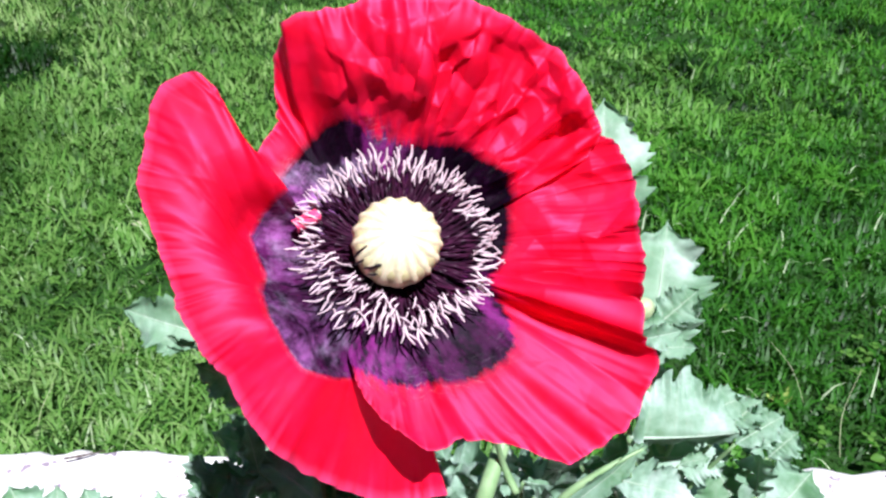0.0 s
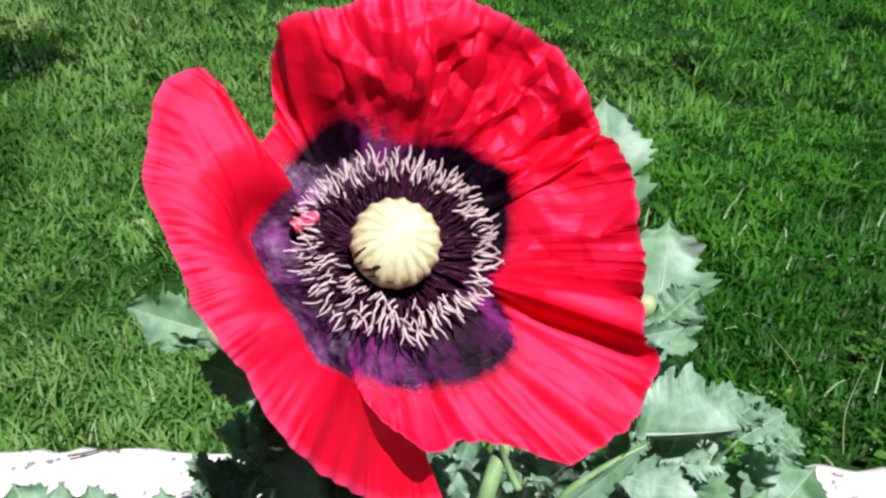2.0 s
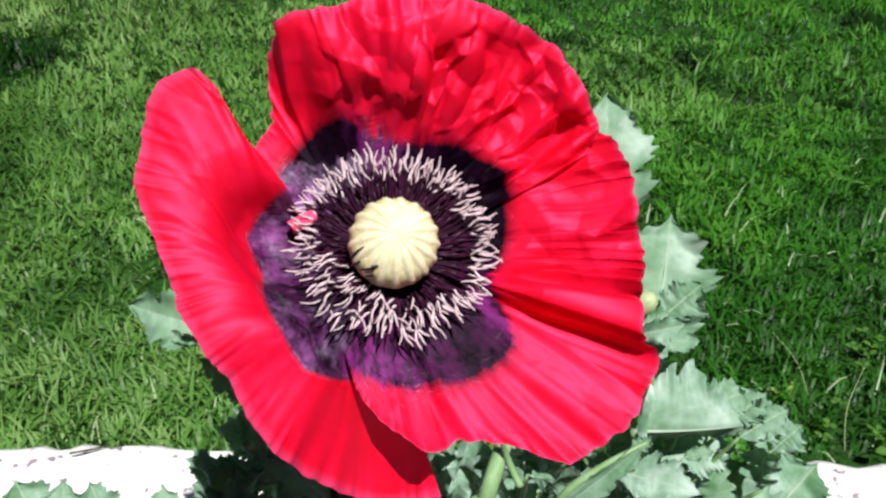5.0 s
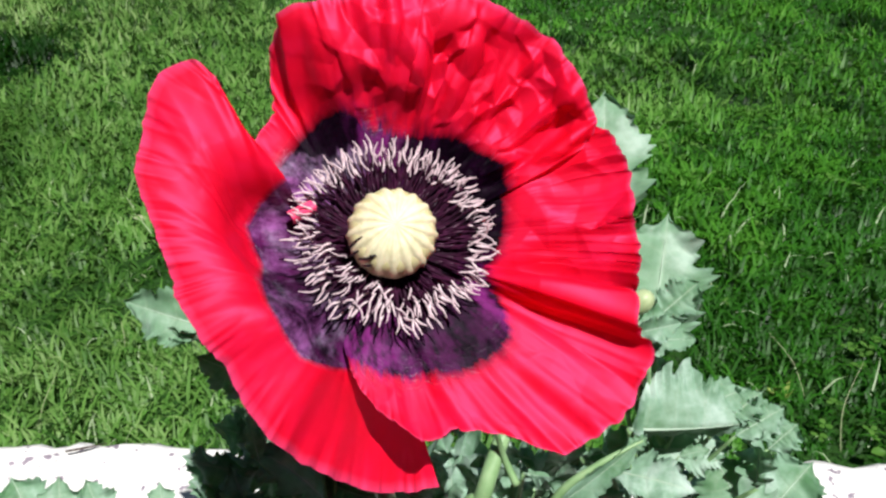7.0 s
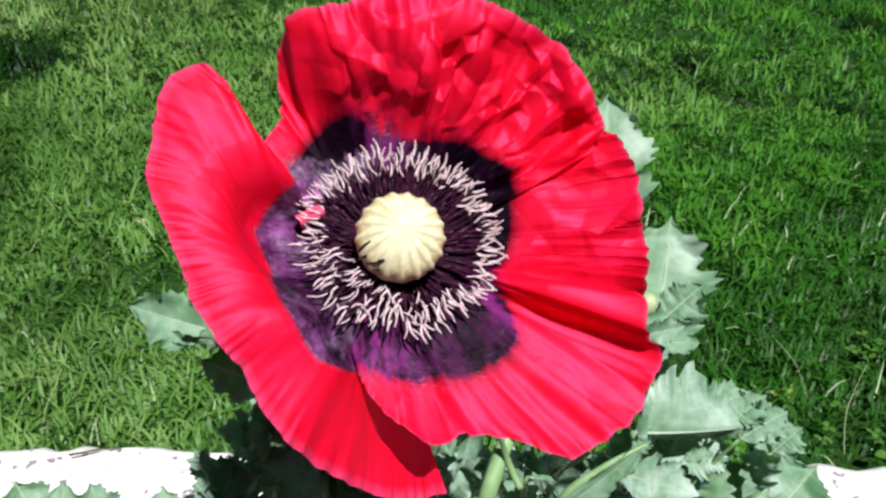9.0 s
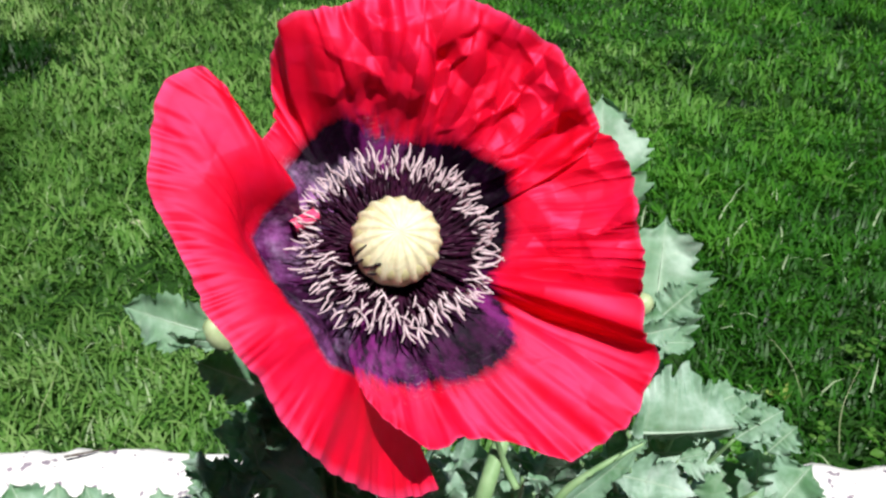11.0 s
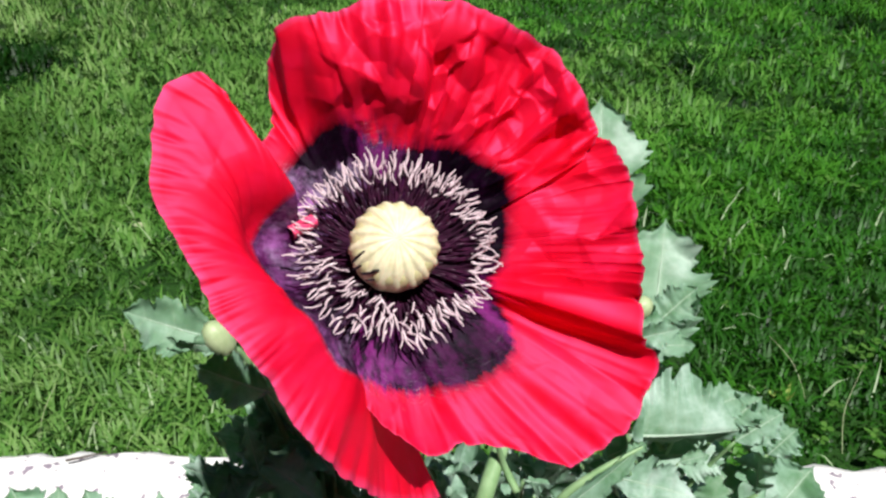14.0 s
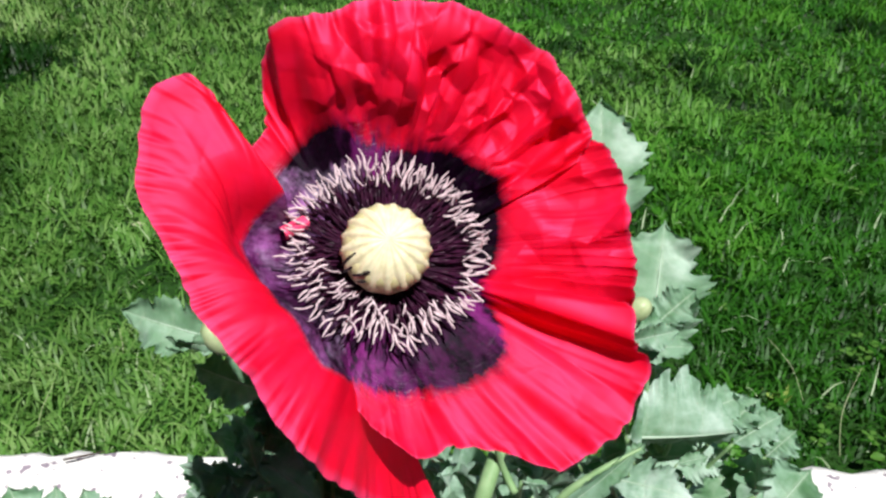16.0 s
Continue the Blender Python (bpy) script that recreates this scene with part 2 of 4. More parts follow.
def tube(points, radii, sides=8, steps=6):
    """A round tube along a smooth line through the points; returns verts and faces."""
    P = [Vector(p) for p in points]
    line, rad = [], []
    for k in range(len(P) - 1):
        p0, p1, p2, p3 = P[max(k - 1, 0)], P[k], P[k + 1], P[min(k + 2, len(P) - 1)]
        for s in range(steps):
            t = s / steps
            line.append(0.5 * ((2 * p1) + (p2 - p0) * t + (2 * p0 - 5 * p1 + 4 * p2 - p3) * t * t + (3 * p1 - p0 - 3 * p2 + p3) * t ** 3))
            rad.append(radii[k] + (radii[k + 1] - radii[k]) * t)
    line.append(P[-1])
    rad.append(radii[-1])
    verts = []
    side = Vector((1, 0.13, 0.2))
    for k, p in enumerate(line):
        d = (line[min(k + 1, len(line) - 1)] - line[max(k - 1, 0)]).normalized()
        a = (side - d * side.dot(d)).normalized()
        b = d.cross(a)
        side = a
        for s in range(sides):
            w = 2 * math.pi * s / sides
            verts.append(p + (a * math.cos(w) + b * math.sin(w)) * rad[k])
    faces = [list(f) for f in grid_faces(len(line), sides, True)]
    n = len(verts)
    verts += [line[0], line[-1]]
    faces += [[n, (s + 1) % sides, s] for s in range(sides)]
    o = (len(line) - 1) * sides
    faces += [[n + 1, o + s, o + (s + 1) % sides] for s in range(sides)]
    return verts, faces


def lathe(profile, sides, bend=None):
    """A closed turned body from (radius, height) pairs; bend(angle, k) scales the radius."""
    verts = []
    for k, (r, z) in enumerate(profile):
        for s in range(sides):
            w = 2 * math.pi * s / sides
            q, dz = bend(w, k) if bend else (1.0, 0.0)
            verts.append((r * q * math.cos(w), r * q * math.sin(w), z + dz))
    faces = [list(f) for f in grid_faces(len(profile), sides, True)]
    return verts, faces


def value_noise(x, y, seed):
    """Smooth random field on arrays, about -1 to 1."""
    r = np.random.RandomState(seed).rand(64, 64) * 2 - 1
    xi, yi = np.floor(x).astype(int), np.floor(y).astype(int)
    fx, fy = x - xi, y - yi
    fx, fy = fx * fx * (3 - 2 * fx), fy * fy * (3 - 2 * fy)
    g = lambda a, b: r[a % 64, b % 64]
    return (g(xi, yi) * (1 - fx) + g(xi + 1, yi) * fx) * (1 - fy) + (g(xi, yi + 1) * (1 - fx) + g(xi + 1, yi + 1) * fx) * fy


def crumple(x, y, size, seed):
    """Creased flat facets as in crushed tissue: scattered points lifted at random, with flat triangles between them."""
    rs = np.random.RandomState(seed)
    nx, ny = int((x.max() - x.min()) / size) + 3, int((y.max() - y.min()) / size) + 3
    gx, gy = np.meshgrid(np.arange(nx), np.arange(ny), indexing="ij")
    gx = x.min() - size + (gx + rs.uniform(-0.42, 0.42, gx.shape)) * size
    gy = y.min() - size + (gy + rs.uniform(-0.42, 0.42, gy.shape)) * size
    pts = np.stack([gx.ravel(), gy.ravel()], -1)
    lift = rs.uniform(-1, 1, len(pts)) * size * 0.16
    tris = geometry.delaunay_2d_cdt([Vector(p) for p in pts], [], [], 0, 1e-5)[2]
    total = np.zeros_like(x)
    for a, b, c in tris:
        pa, pb, pc = pts[a], pts[b], pts[c]
        det = (pb[1] - pc[1]) * (pa[0] - pc[0]) + (pc[0] - pb[0]) * (pa[1] - pc[1])
        if abs(det) < 1e-9:
            continue
        l1 = ((pb[1] - pc[1]) * (x - pc[0]) + (pc[0] - pb[0]) * (y - pc[1])) / det
        l2 = ((pc[1] - pa[1]) * (x - pc[0]) + (pa[0] - pc[0]) * (y - pc[1])) / det
        l3 = 1 - l1 - l2
        hit = (l1 >= -1e-6) & (l2 >= -1e-6) & (l3 >= -1e-6)
        total[hit] = (l1 * lift[a] + l2 * lift[b] + l3 * lift[c])[hit]
    return total


# ---------- ground, wall, soil ----------
def ground():
    n = 60
    s = np.sinh(np.linspace(-6, 6, n)) / np.sinh(6) * 400
    x, y = np.meshgrid(s, s + 2.0, indexing="ij")
    z = 0.012 * value_noise(x * 1.3 + 40, y * 1.3 + 40, 3)
    z[np.hypot(x, y) > 15] = 0
    ob = new("ground", mesh_of("ground", np.stack([x, y, z], -1).reshape(-1, 3), grid_faces(n, n), TURF))
    tagged(ob, "green turf of a sunny mown lawn", "lawn", kind="structure")


def lawn():
    rs = np.random.RandomState(5)
    # tufts, closer together where the lens comes near
    cx, cy, many = [], [], []
    for count, wide, y0, y1, each in ((7800, 1.7, 0.70, 2.5, 11), (8500, 2.9, 2.5, 4.9, 8), (4500, 6.5, 4.9, 9.5, 7)):
        cx.append(rs.uniform(-wide, wide, count))
        cy.append(rs.uniform(y0, y1, count))
        many.append(np.full(count, each))
    cx, cy, many = (np.concatenate(a) for a in (cx, cy, many))
    tuft_turn, tuft_lean, tuft_tone, tuft_tall = rs.uniform(0, 6.283, len(cx)), rs.rand(len(cx)), rs.rand(len(cx)), rs.uniform(0.7, 1.25, len(cx))
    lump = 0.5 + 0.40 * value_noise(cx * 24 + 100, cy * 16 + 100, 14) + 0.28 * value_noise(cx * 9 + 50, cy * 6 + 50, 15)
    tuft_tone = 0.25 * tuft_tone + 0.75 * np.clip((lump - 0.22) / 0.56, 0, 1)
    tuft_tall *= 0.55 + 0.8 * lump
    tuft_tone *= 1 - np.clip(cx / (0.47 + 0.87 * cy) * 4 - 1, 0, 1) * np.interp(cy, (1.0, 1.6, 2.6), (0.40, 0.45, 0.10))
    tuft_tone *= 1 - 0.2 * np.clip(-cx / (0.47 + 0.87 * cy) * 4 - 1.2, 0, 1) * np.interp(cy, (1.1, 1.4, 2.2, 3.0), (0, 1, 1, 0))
    # darker tufts in a round patch behind the plants
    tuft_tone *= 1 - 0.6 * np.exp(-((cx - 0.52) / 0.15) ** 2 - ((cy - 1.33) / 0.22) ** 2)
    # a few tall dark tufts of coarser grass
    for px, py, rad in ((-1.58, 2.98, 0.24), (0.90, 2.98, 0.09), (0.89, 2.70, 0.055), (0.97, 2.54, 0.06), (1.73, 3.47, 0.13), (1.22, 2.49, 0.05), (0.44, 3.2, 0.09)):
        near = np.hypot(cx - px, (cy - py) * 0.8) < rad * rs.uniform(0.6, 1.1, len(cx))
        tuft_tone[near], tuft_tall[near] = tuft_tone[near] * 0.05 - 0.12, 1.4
    who = np.repeat(np.arange(len(cx)), many)
    n = len(who)
    spread = 0.013 * (1 + 0.25 * cy[who])
    x, y = cx[who] + rs.normal(0, 1, n) * spread, cy[who] + rs.normal(0, 1, n) * spread
    patch = value_noise(x * 2.1 + 20, y * 2.1 + 20, 11) + 0.5 * value_noise(x * 5 + 9, y * 5 + 3, 12)
    length = (0.042 + 0.016 * patch) * rs.uniform(0.55, 1.35, n) * tuft_tall[who]
    length *= np.where(rs.rand(n) < 0.04, 1.6, 1.0)
    width = rs.uniform(0.0034, 0.0082, n) * np.where(y > 4.9, 2.2, np.where(y > 2.5, 1.55, np.where(y > 1.6, 1.2, 1.0)))
    # thin pale blades, whose near-white tone also paints glints on the grass
    pale = rs.rand(n) < np.where(y < 1.9, 0.012, 0.0025)
    width, length = np.where(pale, width * 0.6, width), np.where(pale, length * 1.2, length)
    turn = tuft_turn[who] + rs.normal(0, 0.9, n)
    lean = 0.15 + 0.55 * tuft_lean[who] + rs.uniform(0, 0.6, n)
    side = np.stack([np.cos(turn + math.pi / 2), np.sin(turn + math.pi / 2), np.zeros(n)], -1)
    out = np.stack([np.cos(turn), np.sin(turn), np.zeros(n)], -1)
    base = np.stack([x, y, np.zeros(n) - 0.004], -1)
    verts = []
    for k, w in ((0.0, 1.0), (0.4, 0.9), (0.75, 0.6), (1.0, 0.0)):
        bend = lean * k ** 1.6
        p = base + out * (length * k * np.sin(bend))[:, None] + np.array([0, 0, 1]) * (length * k * np.cos(bend))[:, None]
        if w:
            verts += [p - side * (width * w / 2)[:, None], p + side * (width * w / 2)[:, None]]
        else:
            verts.append(p)
    v = np.stack(verts, 1).reshape(-1, 3)
    b = np.arange(n)[:, None] * 7
    quads = np.concatenate([b + [0, 1, 3, 2], b + [2, 3, 5, 4]])
    tris = b + [4, 5, 6]
    me = bpy.data.meshes.new("lawn_grass")
    me.vertices.add(len(v))
    me.vertices.foreach_set("co", v.ravel())
    loops = np.concatenate([quads.ravel(), tris.ravel()])
    me.loops.add(len(loops))
    me.loops.foreach_set("vertex_index", loops.astype(np.int32))
    me.polygons.add(len(quads) + len(tris))
    start = np.concatenate([np.arange(len(quads)) * 4, len(quads) * 4 + np.arange(len(tris)) * 3])
    me.polygons.foreach_set("loop_start", start.astype(np.int32))
    me.update(calc_edges=True)
    # yellow dry grass, plus a rise with distance that paints in less visible shade
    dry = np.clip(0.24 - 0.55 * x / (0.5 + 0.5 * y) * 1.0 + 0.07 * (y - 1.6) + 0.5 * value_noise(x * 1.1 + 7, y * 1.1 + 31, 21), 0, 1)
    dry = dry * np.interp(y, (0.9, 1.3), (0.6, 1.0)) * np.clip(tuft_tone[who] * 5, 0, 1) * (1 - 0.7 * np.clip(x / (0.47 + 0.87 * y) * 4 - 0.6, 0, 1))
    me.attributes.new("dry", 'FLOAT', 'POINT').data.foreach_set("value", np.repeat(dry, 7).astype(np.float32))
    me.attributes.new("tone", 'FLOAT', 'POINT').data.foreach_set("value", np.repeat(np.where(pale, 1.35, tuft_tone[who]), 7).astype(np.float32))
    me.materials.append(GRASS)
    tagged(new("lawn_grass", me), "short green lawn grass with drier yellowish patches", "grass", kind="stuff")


def clover():
    rs = np.random.RandomState(8)
    verts, faces = [], []
    for k in range(80):
        cx, cy = rs.uniform(-1.5, 1.6), rs.uniform(0.85, 3.2)
        for q in range(rs.randint(3, 9)):
            px, py, pz = cx + rs.normal(0, 0.035), cy + rs.normal(0, 0.035), rs.uniform(0.02, 0.045)
            w0 = rs.uniform(0, 6.28)
            for leaflet in range(3):
                w = w0 + leaflet * 2.094
                L, W = rs.uniform(0.009, 0.016), rs.uniform(0.004, 0.007)
                d, s = np.array([math.cos(w), math.sin(w), rs.uniform(-0.1, 0.5)]), np.array([-math.sin(w), math.cos(w), 0])
                b = len(verts)
                p = np.array([px, py, pz])
                verts += [p, p + d * L * 0.5 - s * W, p + d * L * 0.9 - s * W * 0.8, p + d * L, p + d * L * 0.9 + s * W * 0.8, p + d * L * 0.5 + s * W]
                faces += [(b, b + 1, b + 2, b + 3), (b, b + 3, b + 4, b + 5)]
    tagged(new("clover", mesh_of("clover", verts, faces, CLOVER)), "small patches of clover leaves in the lawn", "clover", kind="stuff")


WALL_TOP, SOIL_TOP = 0.535, 0.455


def planter_wall():
    """Low whitewashed wall: a rough slab whose back edge closes the bed towards the lawn."""
    nx, ny = 360, 26
    sx = np.linspace(-1.6, 1.6, nx)
    # cross-section: front foot, up, over the rounded top, down to the lawn
    sec = [(0.0, 0.0), (0.0, 0.35), (0.0, 0.48)]
    for k in range(ny):
        t = k / (ny - 1)
        r = 0.018
        yy = 0.20 * t
        zz = WALL_TOP - r * max(0, 1 - yy / r) ** 2 - r * max(0, 1 - (0.20 - yy) / r) ** 2
        sec.append((yy, zz))
    sec += [(0.20, 0.48), (0.20, 0.3), (0.20, -0.02)]
    sec = np.array(sec)
    x = np.repeat(sx[:, None], len(sec), 1)
    y = 0.253 + sec[None, :, 0] - 0.034 * (x + 0.2)
    z = np.repeat(sec[None, :, 1], nx, 0)
    lump = 0.0035 * value_noise(x * 60 + 100, y * 60 + 100, 31) + 0.0016 * value_noise(x * 170 + 100, y * 170 + 100, 32) \
        + 0.003 * value_noise(x * 14 + 100, y * 14 + 100, 33)
    up = np.clip((z - 0.4) * 10, 0, 1)
    z = z + lump * up
    y = y + 0.7 * (0.004 * value_noise(x * 50 + 30, z * 60 + 30, 34) + 0.003 * value_noise(x * 12 + 60, z * 12 + 30, 35)) * np.where(sec[None, :, 0] > 0.1, 1, 0.6)
    ob = new("wall_planter", mesh_of("wall_planter", np.stack([x, y, z], -1).reshape(-1, 3), grid_faces(nx, len(sec)), WHITE))
    tagged(ob, "low rough whitewashed garden wall beside the lawn", "wall", kind="structure")


def bed_sides():
    """Plain outer walls, all added out of view, that close the raised bed."""
    for k, (x0, x1, y0, y1) in enumerate(((-1.80, -1.6, -1.2, 0.48), (1.6, 1.8, -1.2, 0.44), (-5.0, 5.0, -1.45, -1.2))):
        # the tall south wall is added behind the camera to cut sky fill
        tall = (0.52, 0.52, 2.6)[k]
        bm = bmesh.new()
        bmesh.ops.create_cube(bm, size=1.0, matrix=Matrix.Translation(((x0 + x1) / 2, (y0 + y1) / 2, tall / 2 - 0.025)) @ Matrix.Diagonal((x1 - x0, y1 - y0, tall, 1)))
        bmesh.ops.bevel(bm, geom=bm.edges[:], offset=0.012, segments=3, affect='EDGES')
        me = bpy.data.meshes.new("wall")
        bm.to_mesh(me)
        bm.free()
        me.materials.append(RENDERED)
        tagged(new(("wall_west", "wall_east", "wall_sky_screen")[k], me), "plain brown rendered wall added out of view round the flower bed", "wall", kind="structure")


def soil():
    n = 50
    x, y = np.meshgrid(np.linspace(-1.6, 1.6, n), np.linspace(-1.2, 0.30, n), indexing="ij")
    z = SOIL_TOP + 0.012 * value_noise(x * 9 + 30, y * 9 + 30, 41) + 0.006 * value_noise(x * 25 + 30, y * 25 + 30, 42)
    top = np.stack([x, y, z], -1).reshape(-1, 3)
    ob = new("soil", mesh_of("soil", top, grid_faces(n, n), SOIL))
    tagged(ob, "dark crumbly soil of the flower bed", "soil", kind="structure")


ground()
lawn()
clover()
planter_wall()
bed_sides()
soil()

# ---------- the poppy ----------
ROOT = Vector((0.00996, 0.20929, 0.44))
HEART = Vector((-0.01204, 0.15929, 0.85590))
AXES = Matrix(((0.990144, 0.0, 0.140054), (0.102691, 0.679989, -0.725996), (-0.095235, 0.733223, 0.673287))).to_4x4()
HEAD = Matrix.Translation(HEART - ROOT) @ AXES      # the flower's own space: z along its axis
flower = thing("poppy_flower", ROOT, "large open red poppy with purple-black blotches on a slender stem", "poppy")


def petal(rows, base, shape, blotch, seed, pleat, crease, label, ridges=(), crisp=230.0, smooth_from=None):
    """One petal. rows: angle, reach and height along its rim; base: the angles of its claw;
    shape: angle and how the profile from heart to rim is bowed there; blotch: angle, radius, fray, bloom, violet and
    the bloom's reach along the border, past which black stands in for a fold's shadow; ridges: angle, width, lift,
    start and inner angle of radial folds;
    smooth_from: the angle past which the creases fade out."""
    nu, nv = 180, 320
    rows = np.array(rows, float)
    arc = np.concatenate([[0], np.cumsum(np.hypot(np.diff(np.radians(rows[:, 0])) * rows[1:, 1], np.diff(rows[:, 1])) + 0.5)])
    v = np.linspace(0, 1, nv)
    cols = []
    for c in range(3):
        q = np.interp(v, arc / arc[-1], rows[:, c])
        kern = np.array([1, 2, 3, 4, 5, 4, 3, 2, 1]) / 25
        q[4:-4] = np.convolve(q, kern, "same")[4:-4]
        cols.append(q)
    th_r, R, H = cols
    R = R * (1 + 0.010 * value_noise(v * 26, v * 0 + seed, seed) + 0.007 * value_noise(v * 70, v * 0 + seed, seed + 1))
    H = H + 1.2 * value_noise(v * 11, v * 0 + 3, seed + 2) + 0.6 * value_noise(v * 34, v * 0 + 3, seed + 3)
    u = np.linspace(0, 1, nu)[:, None]
    th_b = np.linspace(base[0], base[1], nv)
    th = th_b + (th_r - th_b) * np.clip(u, 0, 1) ** base[2]
    sh = np.array(sorted(shape), float)
    a1, b1, a2, b2 = (np.interp(th_r, sh[:, 0], sh[:, c]) for c in (1, 2, 3, 4))
    w0, w1, w2, w3 = (1 - u) ** 3, 3 * u * (1 - u) ** 2, 3 * u * u * (1 - u), u ** 3
    r = w0 * 2.0 + w1 * a1 * R + w2 * a2 * R + w3 * R
    h = w0 * -0.5 + w1 * b1 * H + w2 * b2 * H + w3 * H
    t = np.radians(th)
    P = np.stack([r * np.cos(t), r * np.sin(t), h], -1)
    du, dv = np.gradient(P, axis=0), np.gradient(P, axis=1)
    N = np.cross(dv, du)
    N *= np.sign(N[..., 2].mean())
    N /= np.linalg.norm(N, axis=-1, keepdims=True) + 1e-9
    run = np.cumsum(np.linalg.norm(du, axis=-1), axis=0)
    s = t * 40
    grow = np.clip((u - 0.12) / 0.5, 0, 1)
    fold = value_noise(s * pleat[1] + 8, u * 1.6 + seed, seed + 4)
    disp = pleat[0] * grow * (fold + 0.22 * (0.5 - np.abs(value_noise(s * pleat[1] * 1.9 + 5, u * 1.5, seed + 5))))
    for ang, wide, lift, near, *inner in ridges:
        mid = ang + ((inner[0] if inner else ang) - ang) * (1 - u) * 2
        x = np.abs((th - mid) / wide)
        disp = disp + lift * (0.55 * np.exp(-x * x) + 0.45 * np.clip(1 - x * 0.8, 0, 1)) * np.clip((u - near) / 0.35, 0, 1)
    if crease[0]:
        keep = np.interp(th, (35, 75, 95, smooth_from, smooth_from + 8, smooth_from + 13), (1.3, 1.0, 0.8, 0.5, 0.12, 0.0)) if smooth_from else 1.0
        cr = keep * crumple(s, run * 0.5, crease[1], seed + 6) + 0.8 * keep * crumple(s + 3, run * 0.7, crease[1] * 0.5, seed + 7)
        cr = 0.85 * np.tanh(cr / 0.85)
        disp = disp + crease[0] * np.clip((u - 0.3) / 0.3, 0, 1) * np.clip((1.2 - u) / 0.35, 0, 1) * np.clip(np.minimum(v, 1 - v) / 0.07, 0, 1) * cr
    # the hem turns and frills a little
    hem = np.clip((u - 0.86) / 0.14, 0, 1) ** 2
    disp = disp + hem * 0.5 * value_noise(s * 1.2, s * 0 + 2, seed + 8)
    P = (P + N * disp[..., None]) / 1000
    me = mesh_of("petal", P.reshape(-1, 3), grid_faces(nu, nv), PETAL)
    b = np.array([(*q, 99)[:6] for q in blotch], float)
    b = b[np.argsort(b[:, 0])]
    lim, fray, bloom, violet, reach = (np.interp(th, b[:, 0], b[:, c]) for c in (1, 2, 3, 4, 5))
    rr = np.hypot(P[..., 0], P[..., 1])
    wob = 1.4 * value_noise(s * 0.5, rr * 300, seed + 9)
    # bloom ends at its reach, so the black beyond paints a fold's cast shadow
    bloom = bloom * np.clip((reach + wob - rr * 1000) / 1.2, 0.02, 1)
    for key, val in (("blotch", (lim / 1000 - rr) * crisp), ("fray", fray / 1000 * crisp), ("bloom", bloom), ("violet", violet)):
        me.attributes.new(key, 'FLOAT', 'POINT').data.foreach_set("value", np.broadcast_to(val, rr.shape).astype(np.float32).ravel())
    uv = np.stack([t / 1.0, np.broadcast_to(u, t.shape) * 2, np.zeros_like(t) + seed], -1)
    me.attributes.new("petal_uv", 'FLOAT_VECTOR', 'POINT').data.foreach_set("vector", uv.astype(np.float32).ravel())
    ob = part("petal", me, flower, label)
    ob.matrix_basis = HEAD
    return ob


petal_back = petal(
    [(26.5, 45, 12), (28, 49, 14), (30, 50.3, 16), (37.7, 51.0, 17), (43, 51.8, 18), (50, 53.6, 19), (56, 52.8, 20), (64, 52.0, 22), (73, 50.2, 22), (84, 48.7, 24),
     (94, 48.0, 26), (104, 47.2, 25), (109, 47.7, 23), (116, 49.7, 20), (119.5, 50.6, 16), (122.5, 50.0, 12), (125.5, 47.6, 8), (128, 45.2, 5.5), (131.5, 40.6, 5), (134.5, 37.2, 6.5),
     (139, 36.2, 8), (143, 36.4, 7.5), (150, 35.6, 5), (158, 32, 1), (166, 27, -2)],
    (24, 168, 1.2), [(20, 0.42, 0.0, 0.74, 0.76), (60, 0.46, 0.0, 0.70, 0.80), (84, 0.80, 0.0, 0.52, 0.96), (118, 0.80, 0.0, 0.52, 0.96), (132, 0.45, 0.0, 0.74, 0.76)],
    [(10, 28, 2, 0.0, 0.0), (20, 29.5, 2, 0.0, 0.0), (36, 31.5, 2, 0.0, 0.0), (62, 27.8, 3, 0.0, 0.0), (75, 25.6, 4, 0.0, 0.1), (87, 24.8, 7, 0.05, 0.6), (98, 26.0, 8, 0.1, 1.0), (106, 28, 5, 0.2, 0.8, 22), (111, 30.5, 3, 0.5, 0.2, 23.5),
     (116, 31.6, 2.5, 0.8, 0.0, 23.5), (122, 32.2, 2, 0.8, 0.0, 24), (133, 31.5, 1, 0.8, 0.0, 25.5), (139, 30.4, 0.8, 0.9, 0.0, 29), (148, 30, 0.6, 1.0, 0.1, 40), (158, 30.5, 0.6, 1.0, 0.3, 40), (178, 32, 2, 0.8, 0.8, 40), (200, 30, 2, 0.6, 0.8, 40)],
    7, (0.8, 0.2), (4.8, 5.2), "crumpled red upper petal with a dark base",
    [(118, 2.3, 2.4, 0.42, 129), (111, 4, 0.9, 0.6), (97, 2.6, -1.3, 0.5), (90, 2.6, -1.6, 0.5), (84, 3, 1.4, 0.5), (72, 3, 1.2, 0.5), (40, 2.5, 1.8, 0.4), (33, 2.5, -2.0, 0.35)],
    smooth_from=112)
